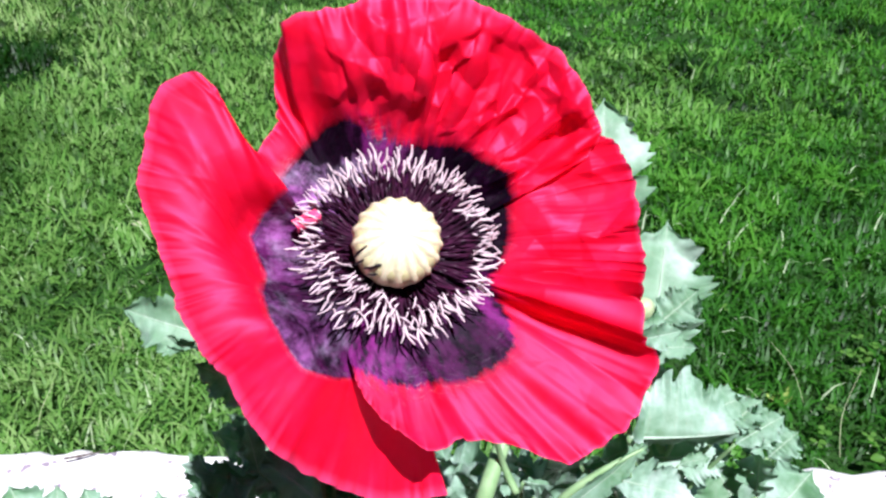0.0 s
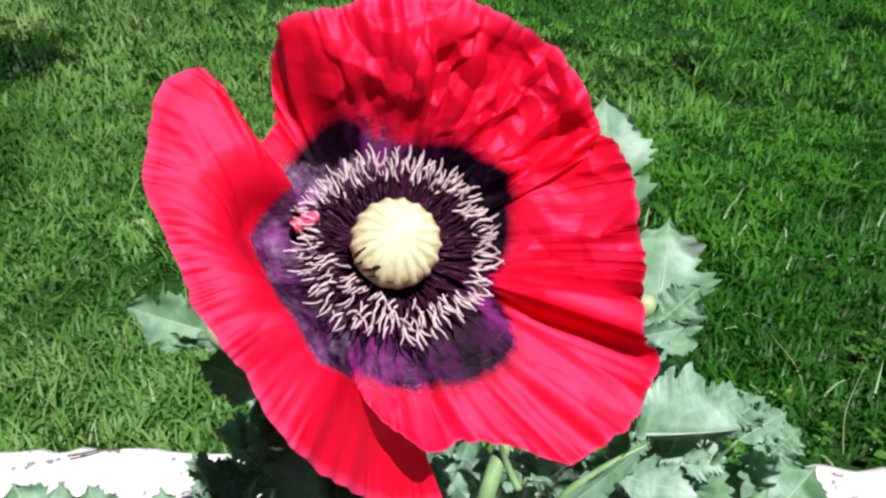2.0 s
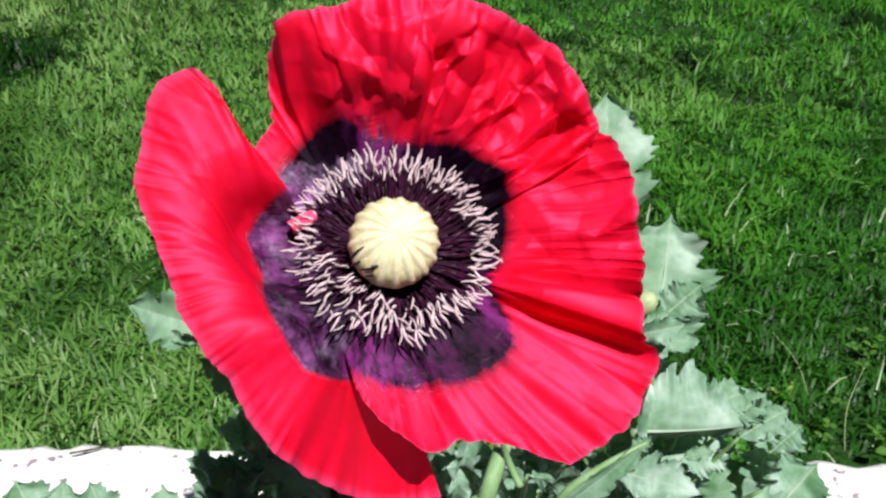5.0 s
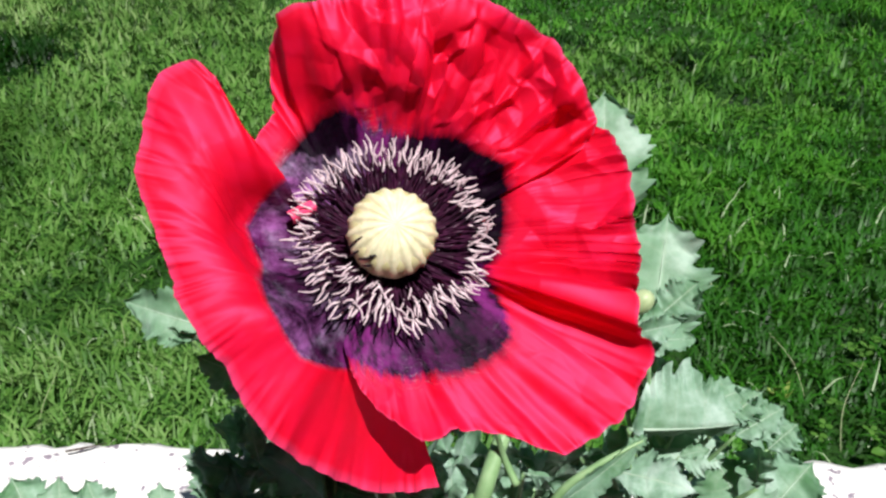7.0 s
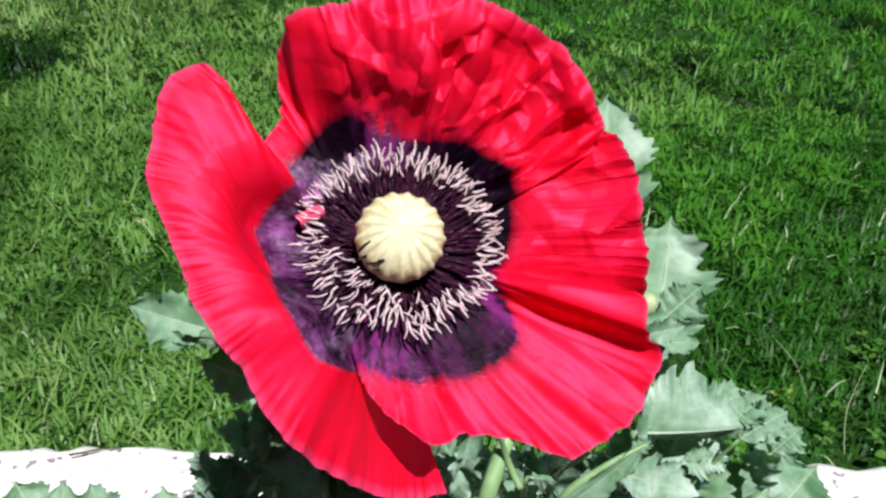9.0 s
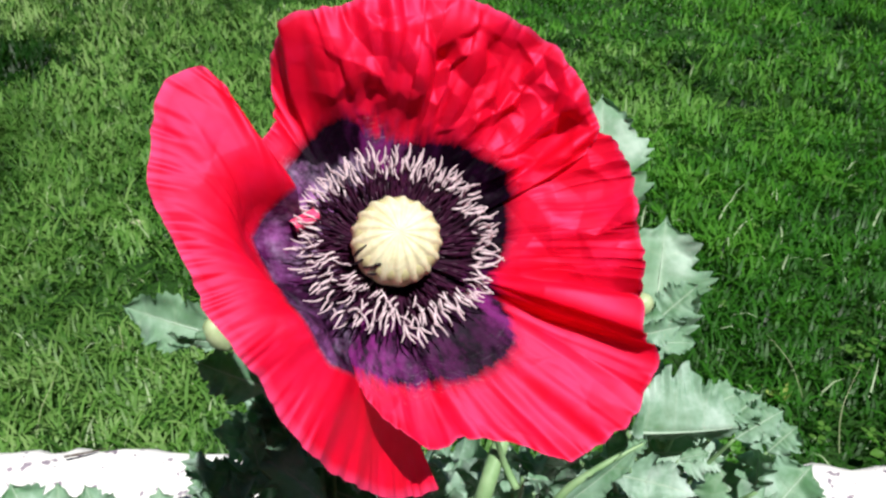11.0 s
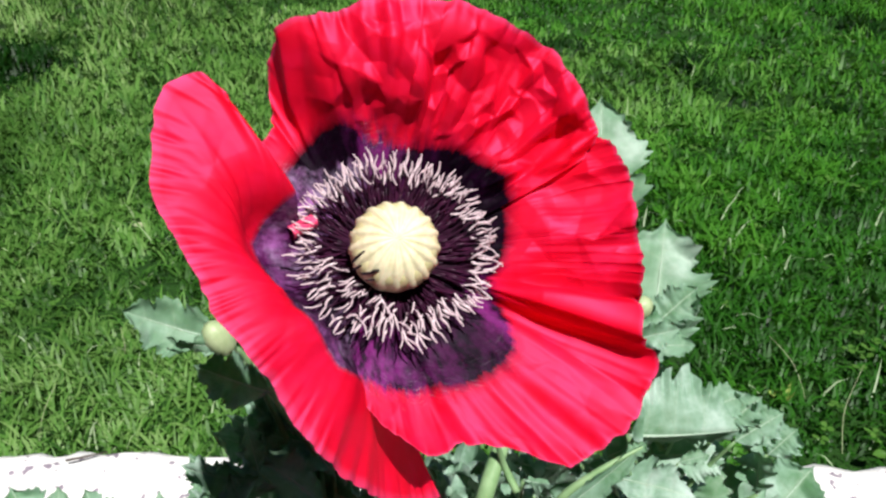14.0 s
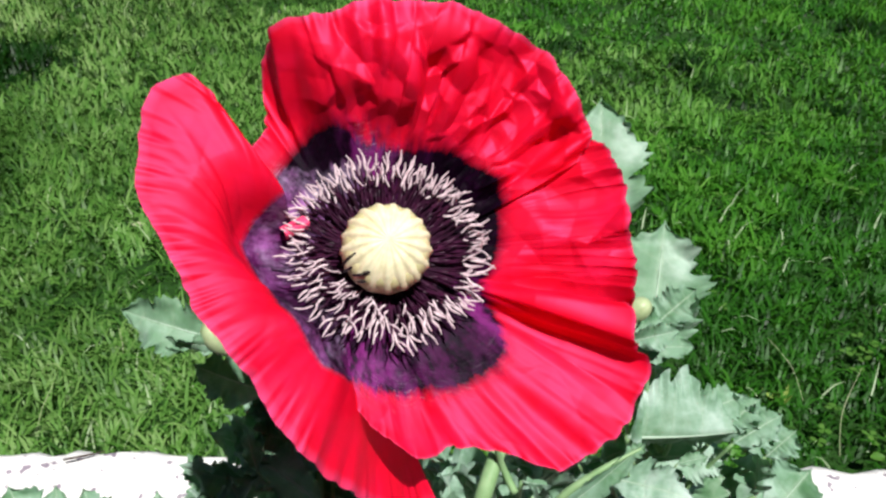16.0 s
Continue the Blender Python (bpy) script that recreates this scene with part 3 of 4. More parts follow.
petal_side = petal(
    [(-24, 44, -3), (-17, 51, 1), (-13, 55, 5), (-7, 53.4, 12), (2, 51.6, 14), (10, 51.7, 15), (18, 52.7, 15),
     (23, 52.4, 15), (27.5, 52.4, 15), (30.5, 49.6, 13), (40, 45, 9)],
    (-34, 60, 1.2), [(0, 0.45, -0.05, 0.77, 0.5)],
    [(-40, 25, 3, 0.0, 0.6), (-14, 23, 3, 0.0, 0.3), (4, 26.1, 2, 0.0, 0.0), (20, 28.4, 2, 0.0, 0.0), (36, 30.8, 2, 0.0, 0.0), (60, 28, 2, 0.0, 0.0)],
    23, (0.15, 0.07), (2.4, 9.0), "red side petal with soft radial pleats",
    [(33, 3, -1.5, 0.35), (22, 5, 0.9, 0.4), (9, 4, 1.0, 0.4, 3), (3, 3, -0.7, 0.35, -2), (-7, 4, -0.8, 0.3)])
petal_front = petal(
    [(-8, 42, -2), (-12, 48, 3), (-15, 51.2, 7.5), (-17.9, 54.5, 10), (-21, 56.8, 11), (-24, 61.2, 9), (-30, 61.6, 7), (-36, 62.0, 5.5), (-42, 61.0, 4), (-50, 57.8, 3),
     (-59, 47.0, 3.5), (-65, 43.4, 5), (-71.5, 42.4, 7), (-76, 43.6, 8), (-80, 42.6, 8.5), (-83.5, 40.6, 8.5), (-88, 37.8, 8), (-94, 35.4, 7), (-99, 32.4, 6), (-105, 29, 4), (-112, 24, 2)],
    (2, -116, 1.1), [(0, 0.4, -0.2, 0.8, 0.6)],
    [(-5, 22, 3, 0.0, 0.5), (-17, 23, 4, 0.0, 0.7), (-24, 28, 7, 0.0, 1.0), (-31, 32, 6, 0.02, 1.0), (-36, 34.5, 4, 0.06, 0.35), (-42, 35.2, 4, 0.04, 0.15), (-56, 33.8, 3, 0.05, 0.25), (-71, 31.3, 4, 0.10, 0.35),
     (-80, 30.6, 6, 0.16, 0.5), (-92, 29.6, 7, 0.1, 1.0), (-104, 29, 5, 0.10, 1.0), (-115, 30, 4, 0.1, 0.8)],
    41, (0.4, 0.06), (0.6, 9), "smooth red lower petal with a raised fold",
    [(-16.5, 4.2, 6.0, 0.2), (-23.5, 3.6, -3.4, 0.25), (-30.5, 2.6, -1.6, 0.35, -27), (-37, 4, 0.9, 0.4), (-46, 4, -0.7, 0.4), (-55, 4.5, 0.7, 0.5), (-64, 4, -0.6, 0.5), (-76, 4, 1.2, 0.5)])
petal_left = petal(
    [(148, 36, 17), (144.5, 40, 20), (142, 44, 21.5), (141, 48.2, 22), (143, 51.8, 22), (147, 54.0, 22), (156, 53.0, 22), (170, 49.9, 22), (184, 44.6, 22), (194, 42.8, 22),
     (210, 41.5, 22), (224, 40.5, 20), (237, 44.2, 16), (246, 47.1, 12.5), (254, 49.0, 6.5), (266, 52.2, -4), (276, 54.6, -14), (283, 55.2, -18), (285, 55.2, -19)],
    (164, 276, 1.6), [(180, 0.95, 0.0, 0.30, 1.15)],
    [(130, 20, 0.3, 0.6, 0.6), (150, 22, 0.3, 0.8, 0.6), (168, 28, 0.3, 1.0, 0.6), (178, 30, 0.3, 0.9, 0.5), (194, 27.3, 0.3, 0.6, 0.35), (222, 27.8, 0.3, 0.5, 0.1), (238, 30.4, 0.4, 0.7, 0.1),
     (249, 29.5, 0.5, 0.3, 0.6), (260, 28, 0.5, 0.1, 1.0), (285, 27, 0.5, 0.0, 1.0)],
    63, (0.35, 0.07), (0.8, 9), "cupped red outer petal standing up", crisp=800.0)


def capsule():
    prof = [(0.1, -1), (4.5, -0.5), (6.6, 1.2), (8.6, 4), (9.8, 7.5), (10.0, 10.5), (9.6, 13), (8.8, 14.6), (7.5, 15.4), (0.1, 15.6)]
    n = 13
    v, f = lathe([(r * 0.92 / 1000, z / 1000) for r, z in prof], 96, lambda w, k: (1 + 0.012 * math.cos(n * w), 0.0))
    body = part("capsule", mesh_of("capsule", v, f, CAPSULE), flower, "pale yellow-green seed capsule")
    body.matrix_basis = HEAD
    n = 17
    prof = [(8.8, 11.0), (9.9, 10.6), (10.2, 11.4), (9.8, 12.9), (8.6, 15.0), (6.6, 16.8), (4.2, 18.0), (1.8, 18.5), (0.05, 18.6)]

    def scallop(w, k):
        wave = 0.5 + 0.5 * math.cos(n * w + 0.25 * k)
        edge = (0.02, 0.035, 0.04, 0.03, 0.015, 0, 0, 0, 0)[k]
        lift = (0, 0.1, 0.3, 0.6, 0.7, 0.6, 0.45, 0.2, 0)[k]
        return 1 + edge * (wave - 0.5) * 2, lift * (wave - 0.6) / 1000
    v, f = lathe([(r * 0.91 / 1000, z / 1000) for r, z in prof], 204, scallop)
    part("stigma_disc", mesh_of("stigma_disc", v, f, STIGMA), body, "creamy scalloped stigma disc with rays")
    # dark bristles lying on the flank
    for w, r, z, L in ((203, 8.6, 14.0, 4.6), (214, 9.2, 12.6, 4.2), (231, 8.4, 14.2, 4.4), (238, 9.1, 12.6, 3.0), (236, 7.6, 15.4, 1.4)):
        a = radians(w)
        p = Vector((r * 0.92 * math.cos(a), r * 0.92 * math.sin(a), z)) / 1000
        nrm = Vector((math.cos(a), math.sin(a), 0.8)).normalized()
        d = Vector((0.88, 0.47, 0))
        d = (d - nrm * d.dot(nrm)).normalized() * L / 1000
        nrm = nrm / 1000
        vv, ff = tube([p - d / 2 + nrm * 0.35, p + nrm * 0.8, p + d / 2 + nrm * 0.35], [0.00022, 0.0003, 0.00018], 5, 3)
        part("bristle", mesh_of("bristle", vv, ff, BRISTLE), body, "dark fallen stamen thread")


def stamens():
    rs = np.random.RandomState(12)
    shapes = []
    for k in range(6):
        L, wd = rs.uniform(1.5, 2.6) / 1000, rs.uniform(0.18, 0.27) / 1000
        bow = rs.uniform(-0.6, 0.6) / 1000
        v, f = tube([(0, 0, -L * 0.75), (bow * 0.7, 0, -L * 0.3), (bow, bow * 0.3, L * 0.2), (bow * 0.3, 0, L)], [wd * 0.55, wd, wd * 0.95, wd * 0.5], 6, 3)
        shapes.append(mesh_of("anther", v, f, ANTHER))
    count = 300
    for k in range(count):
        a = 2 * math.pi * (k + rs.uniform(-0.45, 0.45)) / count * 1.0
        ca, sa = math.cos(a), math.sin(a)
        low = max(0.0, -sa * 0.8 - ca * 0.35)          # the lower stamens lie closer round the capsule
        far = rs.uniform(16.5, 20.8) - low * rs.uniform(-1.0, 9.0)
        far -= max(0.0, sa) * 1.6
        z = rs.uniform(6.0, 9.5) + low * 1.5
        root = Vector((3.6 * ca, 3.6 * sa, 0.8))
        tip = Vector((far * ca, far * sa, z))
        swirl = Vector((-sa, ca, 0)) * rs.uniform(-1.6, 1.6)
        mid = root.lerp(tip, 0.55) + Vector((0, 0, -rs.uniform(0.5, 2.0))) + swirl
        v, f = tube([p / 1000 for p in (root, mid, tip)], [0.00028, 0.00024, 0.00016], 5, 4)
        fil = part("filament", mesh_of("filament", v, f, FILAMENT), flower)
        fil.matrix_basis = HEAD
        d = Vector((ca, sa, 0.25)) + Vector((rs.normal(0, 0.30), rs.normal(0, 0.30), rs.uniform(-0.2, 0.5)))
        an = part("anther", shapes[k % 6], fil)
        an.matrix_basis = Matrix.Translation((tip + d.normalized() * 1.0) / 1000) @ d.to_track_quat("Z", "Y").to_matrix().to_4x4()
    # felt of short inner threads round the capsule's foot
    verts, faces = [], []
    for k in range(150):
        a = rs.uniform(0, 2 * math.pi)
        ca, sa = math.cos(a), math.sin(a)
        far, z = rs.uniform(11, 16 - 3.0 * max(0.0, -sa)), rs.uniform(3, 7.5)
        v, f = tube([Vector(p) / 1000 for p in ((3.4 * ca, 3.4 * sa, 0.8), (far * 0.55 * ca, far * 0.55 * sa, z * 0.35), (far * ca, far * sa, z))],
                    [0.00026, 0.00026, 0.00018], 4, 3)
        faces += [[q + len(verts) for q in c] for c in f]
        verts += v
    felt = part("filament_felt", mesh_of("filament_felt", verts, faces, FILAMENT), flower, "felt of short dark purple threads")
    tagged(felt, "felt of short dark purple threads", kind="stuff")
    felt.matrix_basis = HEAD


def petal_scrap():
    """A small pink petal scrap caught among the stamens."""
    n = 9
    x, y = np.meshgrid(np.linspace(-1, 1, n), np.linspace(-1, 1, n), indexing="ij")
    k = np.sqrt(np.maximum(1 - 0.45 * np.maximum(x * x, y * y), 0.2))
    X, Y = x * k * 3.6, y * k * 2.0
    Z = 0.9 * np.sin(x * 2.2) + 0.5 * np.cos(y * 3) - 0.8 * y * y
    ob = part("petal_scrap", mesh_of("petal_scrap", np.stack([X, Y, Z], -1).reshape(-1, 3) / 1000, grid_faces(n, n), PINK), flower, "small bright pink petal scrap among the stamens")
    ob.matrix_basis = HEAD @ pose(-0.0185, 0.0042, 0.0085, 20, 10, 35)


capsule()
stamens()
petal_scrap()

sv, sf = tube([Vector(p) - ROOT for p in ((HEART - AXES.to_3x3() @ Vector((0, 0, 0.0005))), (-0.0144, 0.1664, 0.8222), (-0.0171, 0.1621, 0.7868), (0.0, 0.185, 0.68), ROOT)],
              [0.0042, 0.0026, 0.0025, 0.0030, 0.0042], 14, 10)
part("stem", mesh_of("stem", sv, sf, STEM), flower, "smooth pale green flower stem")


# ---------- the leafy plants round it ----------
plant_a = thing("poppy_plant", (-0.048, 0.245, 0.45), "leafy grey-green poppy plant with a bud, partly in shade", "poppy plant", "poppy plants in the bed")
plant_b = thing("poppy_plant", (0.085, 0.245, 0.45), "leafy grey-green poppy plant with lit jagged leaves", "poppy plant", "poppy plants in the bed")
plant_c = thing("poppy_plant", (0.03, 0.248, 0.45), "low grey-green poppy plant below the red flower", "poppy plant", "poppy plants in the bed")
plant_d = thing("poppy_plant", (-0.165, 0.225, 0.45), "pale grey-green poppy plant beside the white wall", "poppy plant", "poppy plants in the bed")
SEED = [100]


def leaf(plant, base, tip, width, roll, fold, droop, teeth):
    """A jagged, lobed leaf from base to tip, with its midrib, and a stalk down to the plant's root."""
    SEED[0] += 1
    sd = SEED[0]
    rs = np.random.RandomState(sd)
    base, tip = Vector(base) - plant.location, Vector(tip) - plant.location
    L = (tip - base).length
    X = (tip - base).normalized()
    face = (EYE - plant.location - (base + tip) / 2).normalized() + Vector((0.15, -0.1, 0.45))
    Z = (face - X * face.dot(X)).normalized()
    Z = Matrix.Rotation(radians(roll), 3, X) @ Z
    Y = Z.cross(X)
    n, m = 150, 19
    t = np.linspace(0, 1, n)
    ph = rs.rand(2)
    out = np.zeros((n, m, 3))
    vein = np.zeros((n, m))
    c = np.linspace(-1, 1, m)
    body = np.sin(math.pi * np.clip(t, 0.0, 1) ** 0.85) ** 0.62 * np.clip((1 - t) / 0.2, 0, 1) ** 0.4 * np.clip(t / 0.02, 0.15, 1)
    lobes = rs.uniform(3.2, 4.3)
    for sgn in (-1, 1):
        p1 = (t * lobes + ph[(sgn + 1) // 2]) % 1.0
        p2 = (t * lobes * 3.6 + ph[0] + 0.25 * value_noise(t * 11, t * 0 + 5, sd + 3)) % 1.0
        big = np.sin(math.pi * p1 ** 1.35) ** 0.7
        small = np.where(p2 < 0.66, p2 / 0.66, (1 - p2) / 0.34)
        cut = teeth * (0.33 * (1 - big) + 0.20 * (1 - small) * (0.6 + 0.4 * ph[1]))
        half = width / 2 * body * (1 + 0.10 * value_noise(t * 7, t * 0 + sgn, sd))
        sel = c * sgn > 0 if sgn > 0 else c <= 0
        for j in np.where(sel)[0]:
            k = abs(c[j])
            rim = np.clip((k - 0.45) / 0.55, 0, 1)
            y = half * k * sgn * (1 - cut * rim)
            x = t * L + teeth * width * (0.05 * big + 0.035 * small) * rim * rim * np.clip((1 - t) / 0.25, 0, 1) + 0.25 * width * k * (0.4 - t) * 0.5
            wave = np.clip((1.1 - t) / 0.3, 0, 1) * 0.055 * width * k * k * value_noise(t * 7 + 3, t * 0 + sgn * 2 + 9, sd + 1) * 4.2
            z = fold * half * k - droop * L * (2 * t - 1) ** 2 + wave + 0.035 * width * k * np.cos(2 * math.pi * p1) \
                + 0.07 * width * k * value_noise(t * 9 + 2, t * 0 + k * 2.6 * sgn + 20, sd + 7) \
                + 0.010 * width * value_noise(t * 17 + 2, t * 0 + k * 4.5 * sgn + 20, sd + 8)
            out[:, j] = np.stack([x, y, z], -1)
            vein[:, j] = np.clip(1 - np.abs(((t - k * 0.12) * lobes) % 1.0 - 0.5) * 14, 0, 1) * (0.8 - 0.6 * k) + (1 if k < 0.08 else 0)
    M = Matrix((X, Y, Z)).transposed()
    A = np.array(M)
    pts = out.reshape(-1, 3) @ A.T
    me = mesh_of("leaf", pts, grid_faces(n, m), LEAF)
    me.attributes.new("vein", 'FLOAT', 'POINT').data.foreach_set("value", vein.astype(np.float32).ravel())
    ob = part("leaf", me, plant)
    ob.location = base
    ribs = [Vector(A @ np.array([s * L, 0, -droop * L * (2 * s - 1) ** 2 + 0.0001])) for s in (0, 0.25, 0.5, 0.75, 0.97)]
    v, f = tube(ribs, [width * 0.02, width * 0.014, width * 0.009, width * 0.005, width * 0.002], 6, 4)
    part("midrib", mesh_of("midrib", v, f, RIB), ob)
    start = base + ribs[0]
    foot = Vector((0, 0, max(0.02, start.z - 0.035 - 0.5 * math.hypot(start.x, start.y))))
    v, f = tube([start, start.lerp(foot, 0.5) + Vector((0, 0.006, -0.008)), foot], [width * 0.03, 0.0014, 0.0018], 7, 5)
    part("stalk", mesh_of("stalk", v, f, STEM), plant)
    return ob


def main_stem(plant, high):
    v, f = tube([(0, 0, -0.02), (0.002, 0.003, high * 0.5), (0, 0, high)], [0.005, 0.004, 0.0026], 12, 10)
    part("stem", mesh_of("stem", v, f, STEM), plant)


for plant, high in ((plant_a, 0.24), (plant_b, 0.19), (plant_c, 0.20), (plant_d, 0.17)):
    main_stem(plant, high)


def bud(plant, at, along, wide, long):
    """A nodding bud: two sepals with a seam on a thin stalk."""
    at = Vector(at) - plant.location
    prof = [(0.02, -0.5), (0.30, -0.47), (0.43, -0.32), (0.5, -0.08), (0.48, 0.15), (0.37, 0.34), (0.2, 0.46), (0.02, 0.5)]
    v, f = lathe([(r * wide, z * long) for r, z in prof], 32, lambda w, k: (1 - 0.05 * max(0, 1 - abs(math.sin(w)) * 6), 0))
    ob = part("bud", mesh_of("bud", v, f, BUD), plant, "pale yellow-green flower bud")
    d = Vector(along).normalized()
    ob.matrix_basis = Matrix.Translation(at) @ d.to_track_quat("Z", "Y").to_matrix().to_4x4()
    s = at - d * long * 0.47
    v, f = tube([s, s - d * long * 0.8 + Vector((0, 0.004, 0)), s.lerp(Vector((0, 0, s.z - 0.08)), 0.6) + Vector((0, 0.008, -0.01)), (0, 0, max(0.02, s.z - 0.08))], [0.0013, 0.0012, 0.0013, 0.0016], 7, 6)
    part("stalk", mesh_of("stalk", v, f, STEM), plant)


leaf(plant_b, (0.0554, 0.2599, 0.8002), (0.0593, 0.2979, 0.8460), 0.0385, 0, 0.2, 0.05, 1)
leaf(plant_b, (0.0729, 0.2390, 0.7639), (0.0827, 0.2754, 0.8069), 0.0415, 0, 0.2, 0.05, 1)
leaf(plant_b, (0.0658, 0.2389, 0.7738), (0.0914, 0.2436, 0.7719), 0.0122, 0, 0.2, 0.1, 1)
leaf(plant_b, (0.0665, 0.2270, 0.7432), (0.1106, 0.2320, 0.7419), 0.0362, 50, -0.9, 0.03, 1)
leaf(plant_b, (0.0765, 0.2437, 0.7422), (0.0799, 0.2555, 0.7586), 0.0135, 0, 0.2, 0.05, 1)
leaf(plant_b, (0.0901, 0.2421, 0.7392), (0.1164, 0.2509, 0.7445), 0.0190, 0, 0.2, 0.1, 1)
leaf(plant_b, (0.1058, 0.2428, 0.7345), (0.1215, 0.2502, 0.7434), 0.0169, 0, 0.2, 0.1, 1)
leaf(plant_b, (0.1100, 0.2401, 0.7299), (0.1300, 0.2473, 0.7383), 0.0178, 0, 0.2, 0.1, 1)
leaf(plant_b, (0.1228, 0.2390, 0.7239), (0.1347, 0.2441, 0.7328), 0.0157, 0, 0.2, 0.1, 1)
leaf(plant_b, (0.1168, 0.2290, 0.7137), (0.1194, 0.2402, 0.7330), 0.0248, -78, 0.1, 0.03, 1)
leaf(plant_b, (0.0609, 0.2279, 0.7248), (0.0912, 0.2165, 0.7250), 0.0213, 0, 0.2, 0.1, 1)
leaf(plant_b, (0.1229, 0.2284, 0.6856), (0.1047, 0.2467, 0.7173), 0.0329, 0, 0.25, 0.1, 1)
leaf(plant_b, (0.1233, 0.2370, 0.6805), (0.1521, 0.2559, 0.7033), 0.0432, 0, 0.25, 0.1, 1)
leaf(plant_b, (0.0754, 0.2485, 0.7144), (0.1152, 0.2489, 0.7151), 0.0221, 20, 0.1, 0.03, 1)
# next two leaves are added unseen behind the lower petal to cast shade
leaf(plant_c, (0.0185, 0.2425, 0.7380), (-0.0197, 0.2423, 0.7377), 0.0220, -10, 0.1, 0.03, 1)
leaf(plant_b, (0.0688, 0.2439, 0.7404), (0.0306, 0.2421, 0.7373), 0.0220, -10, 0.1, 0.03, 1)
leaf(plant_b, (0.0872, 0.2318, 0.7274), (0.0990, 0.2330, 0.7296), 0.0070, 0, 0.2, 0.1, 1)
leaf(plant_b, (0.0875, 0.2623, 0.6843), (0.1341, 0.2629, 0.6853), 0.0359, 95, 0.2, 0.1, 1)
leaf(plant_c, (0.0045, 0.2520, 0.6710), (0.0035, 0.2640, 0.6990), 0.0200, 0, 0.2, 0.1, 0.8)
leaf(plant_c, (0.0277, 0.2497, 0.6626), (0.0320, 0.2650, 0.6891), 0.0215, 0, 0.25, 0.1, 1)
leaf(plant_c, (-0.0057, 0.2647, 0.6884), (0.0349, 0.2647, 0.6884), 0.0335, 80, 0.25, 0.1, 1)
leaf(plant_c, (0.0184, 0.2665, 0.6817), (0.0669, 0.2651, 0.6791), 0.0339, 80, 0.25, 0.1, 1)
leaf(plant_a, (-0.0775, 0.2442, 0.7729), (-0.1147, 0.2499, 0.7829), 0.0215, -20, 0.35, 0.1, 0.9)
leaf(plant_a, (-0.0739, 0.2349, 0.7768), (-0.0941, 0.2338, 0.7809), 0.0096, -60, 0.2, 0.1, 1)
leaf(plant_a, (-0.0575, 0.2233, 0.7667), (-0.0822, 0.2240, 0.7780), 0.0197, -20, 0.2, 0.1, 1)
leaf(plant_a, (-0.0622, 0.2536, 0.7292), (-0.0741, 0.2651, 0.7491), 0.0136, 0, 0.2, 0.1, 0.6)
leaf(plant_a, (-0.0666, 0.2476, 0.7188), (-0.0736, 0.2585, 0.7377), 0.0131, 60, 0.2, 0.1, 1)
leaf(plant_a, (-0.0663, 0.2284, 0.7257), (-0.0712, 0.2375, 0.7413), 0.0082, 0, 0.2, 0.1, 1)
leaf(plant_a, (-0.0557, 0.2410, 0.7074), (-0.1034, 0.2432, 0.7112), 0.0285, -50, 0.2, 0.1, 1)
leaf(plant_a, (-0.0506, 0.2539, 0.7098), (-0.0935, 0.2575, 0.7161), 0.0271, -50, 0.2, 0.1, 1)
leaf(plant_a, (-0.0578, 0.2322, 0.6922), (-0.0995, 0.2386, 0.7032), 0.0241, -50, 0.2, 0.1, 1)
leaf(plant_a, (-0.0433, 0.2305, 0.7092), (-0.0798, 0.2486, 0.7207), 0.0237, 30, 0.2, 0.1, 1)
leaf(plant_a, (-0.0415, 0.2505, 0.7039), (-0.0641, 0.2607, 0.7215), 0.0248, 30, 0.2, 0.1, 1)
leaf(plant_a, (-0.0667, 0.2231, 0.6963), (-0.0816, 0.2358, 0.7184), 0.0234, -50, 0.2, 0.1, 1)
leaf(plant_d, (-0.1730, 0.2542, 0.6503), (-0.1877, 0.2702, 0.6780), 0.0369, 0, 0.2, 0.1, 1)
leaf(plant_d, (-0.1611, 0.2473, 0.6584), (-0.1623, 0.2626, 0.6849), 0.0263, 0, 0.2, 0.1, 1)
leaf(plant_d, (-0.1396, 0.2485, 0.6605), (-0.1511, 0.2624, 0.6845), 0.0215, 0, 0.25, 0.1, 1)
leaf(plant_d, (-0.1136, 0.2428, 0.6705), (-0.1162, 0.2544, 0.6907), 0.0163, 0, 0.2, 0.1, 1)
leaf(plant_c, (0.0397, 0.2581, 0.6771), (0.0875, 0.2603, 0.6808), 0.0311, 80, 0.2, 0.1, 1)
leaf(plant_c, (-0.0153, 0.2575, 0.6760), (0.0277, 0.2569, 0.6750), 0.0335, 80, 0.2, 0.1, 1)
leaf(plant_c, (-0.0344, 0.2617, 0.6833), (0.0038, 0.2605, 0.6812), 0.0335, 80, 0.2, 0.1, 1)
leaf(plant_a, (-0.0392, 0.2569, 0.6750), (-0.0751, 0.2593, 0.6791), 0.0335, -60, 0.2, 0.1, 1)
leaf(plant_b, (0.0628, 0.2161, 0.7443), (0.0705, 0.2187, 0.7488), 0.0065, 0, 0.2, 0.1, 1)
leaf(plant_a, (-0.0476, 0.2513, 0.7153), (-0.0865, 0.2574, 0.7259), 0.0289, -45, 0.2, 0.1, 1)
leaf(plant_a, (-0.0513, 0.2530, 0.7283), (-0.0787, 0.2585, 0.7377), 0.0197, -45, 0.2, 0.1, 1)
leaf(plant_a, (-0.0811, 0.2462, 0.6864), (-0.1040, 0.2577, 0.7063), 0.0275, -40, 0.2, 0.1, 1)
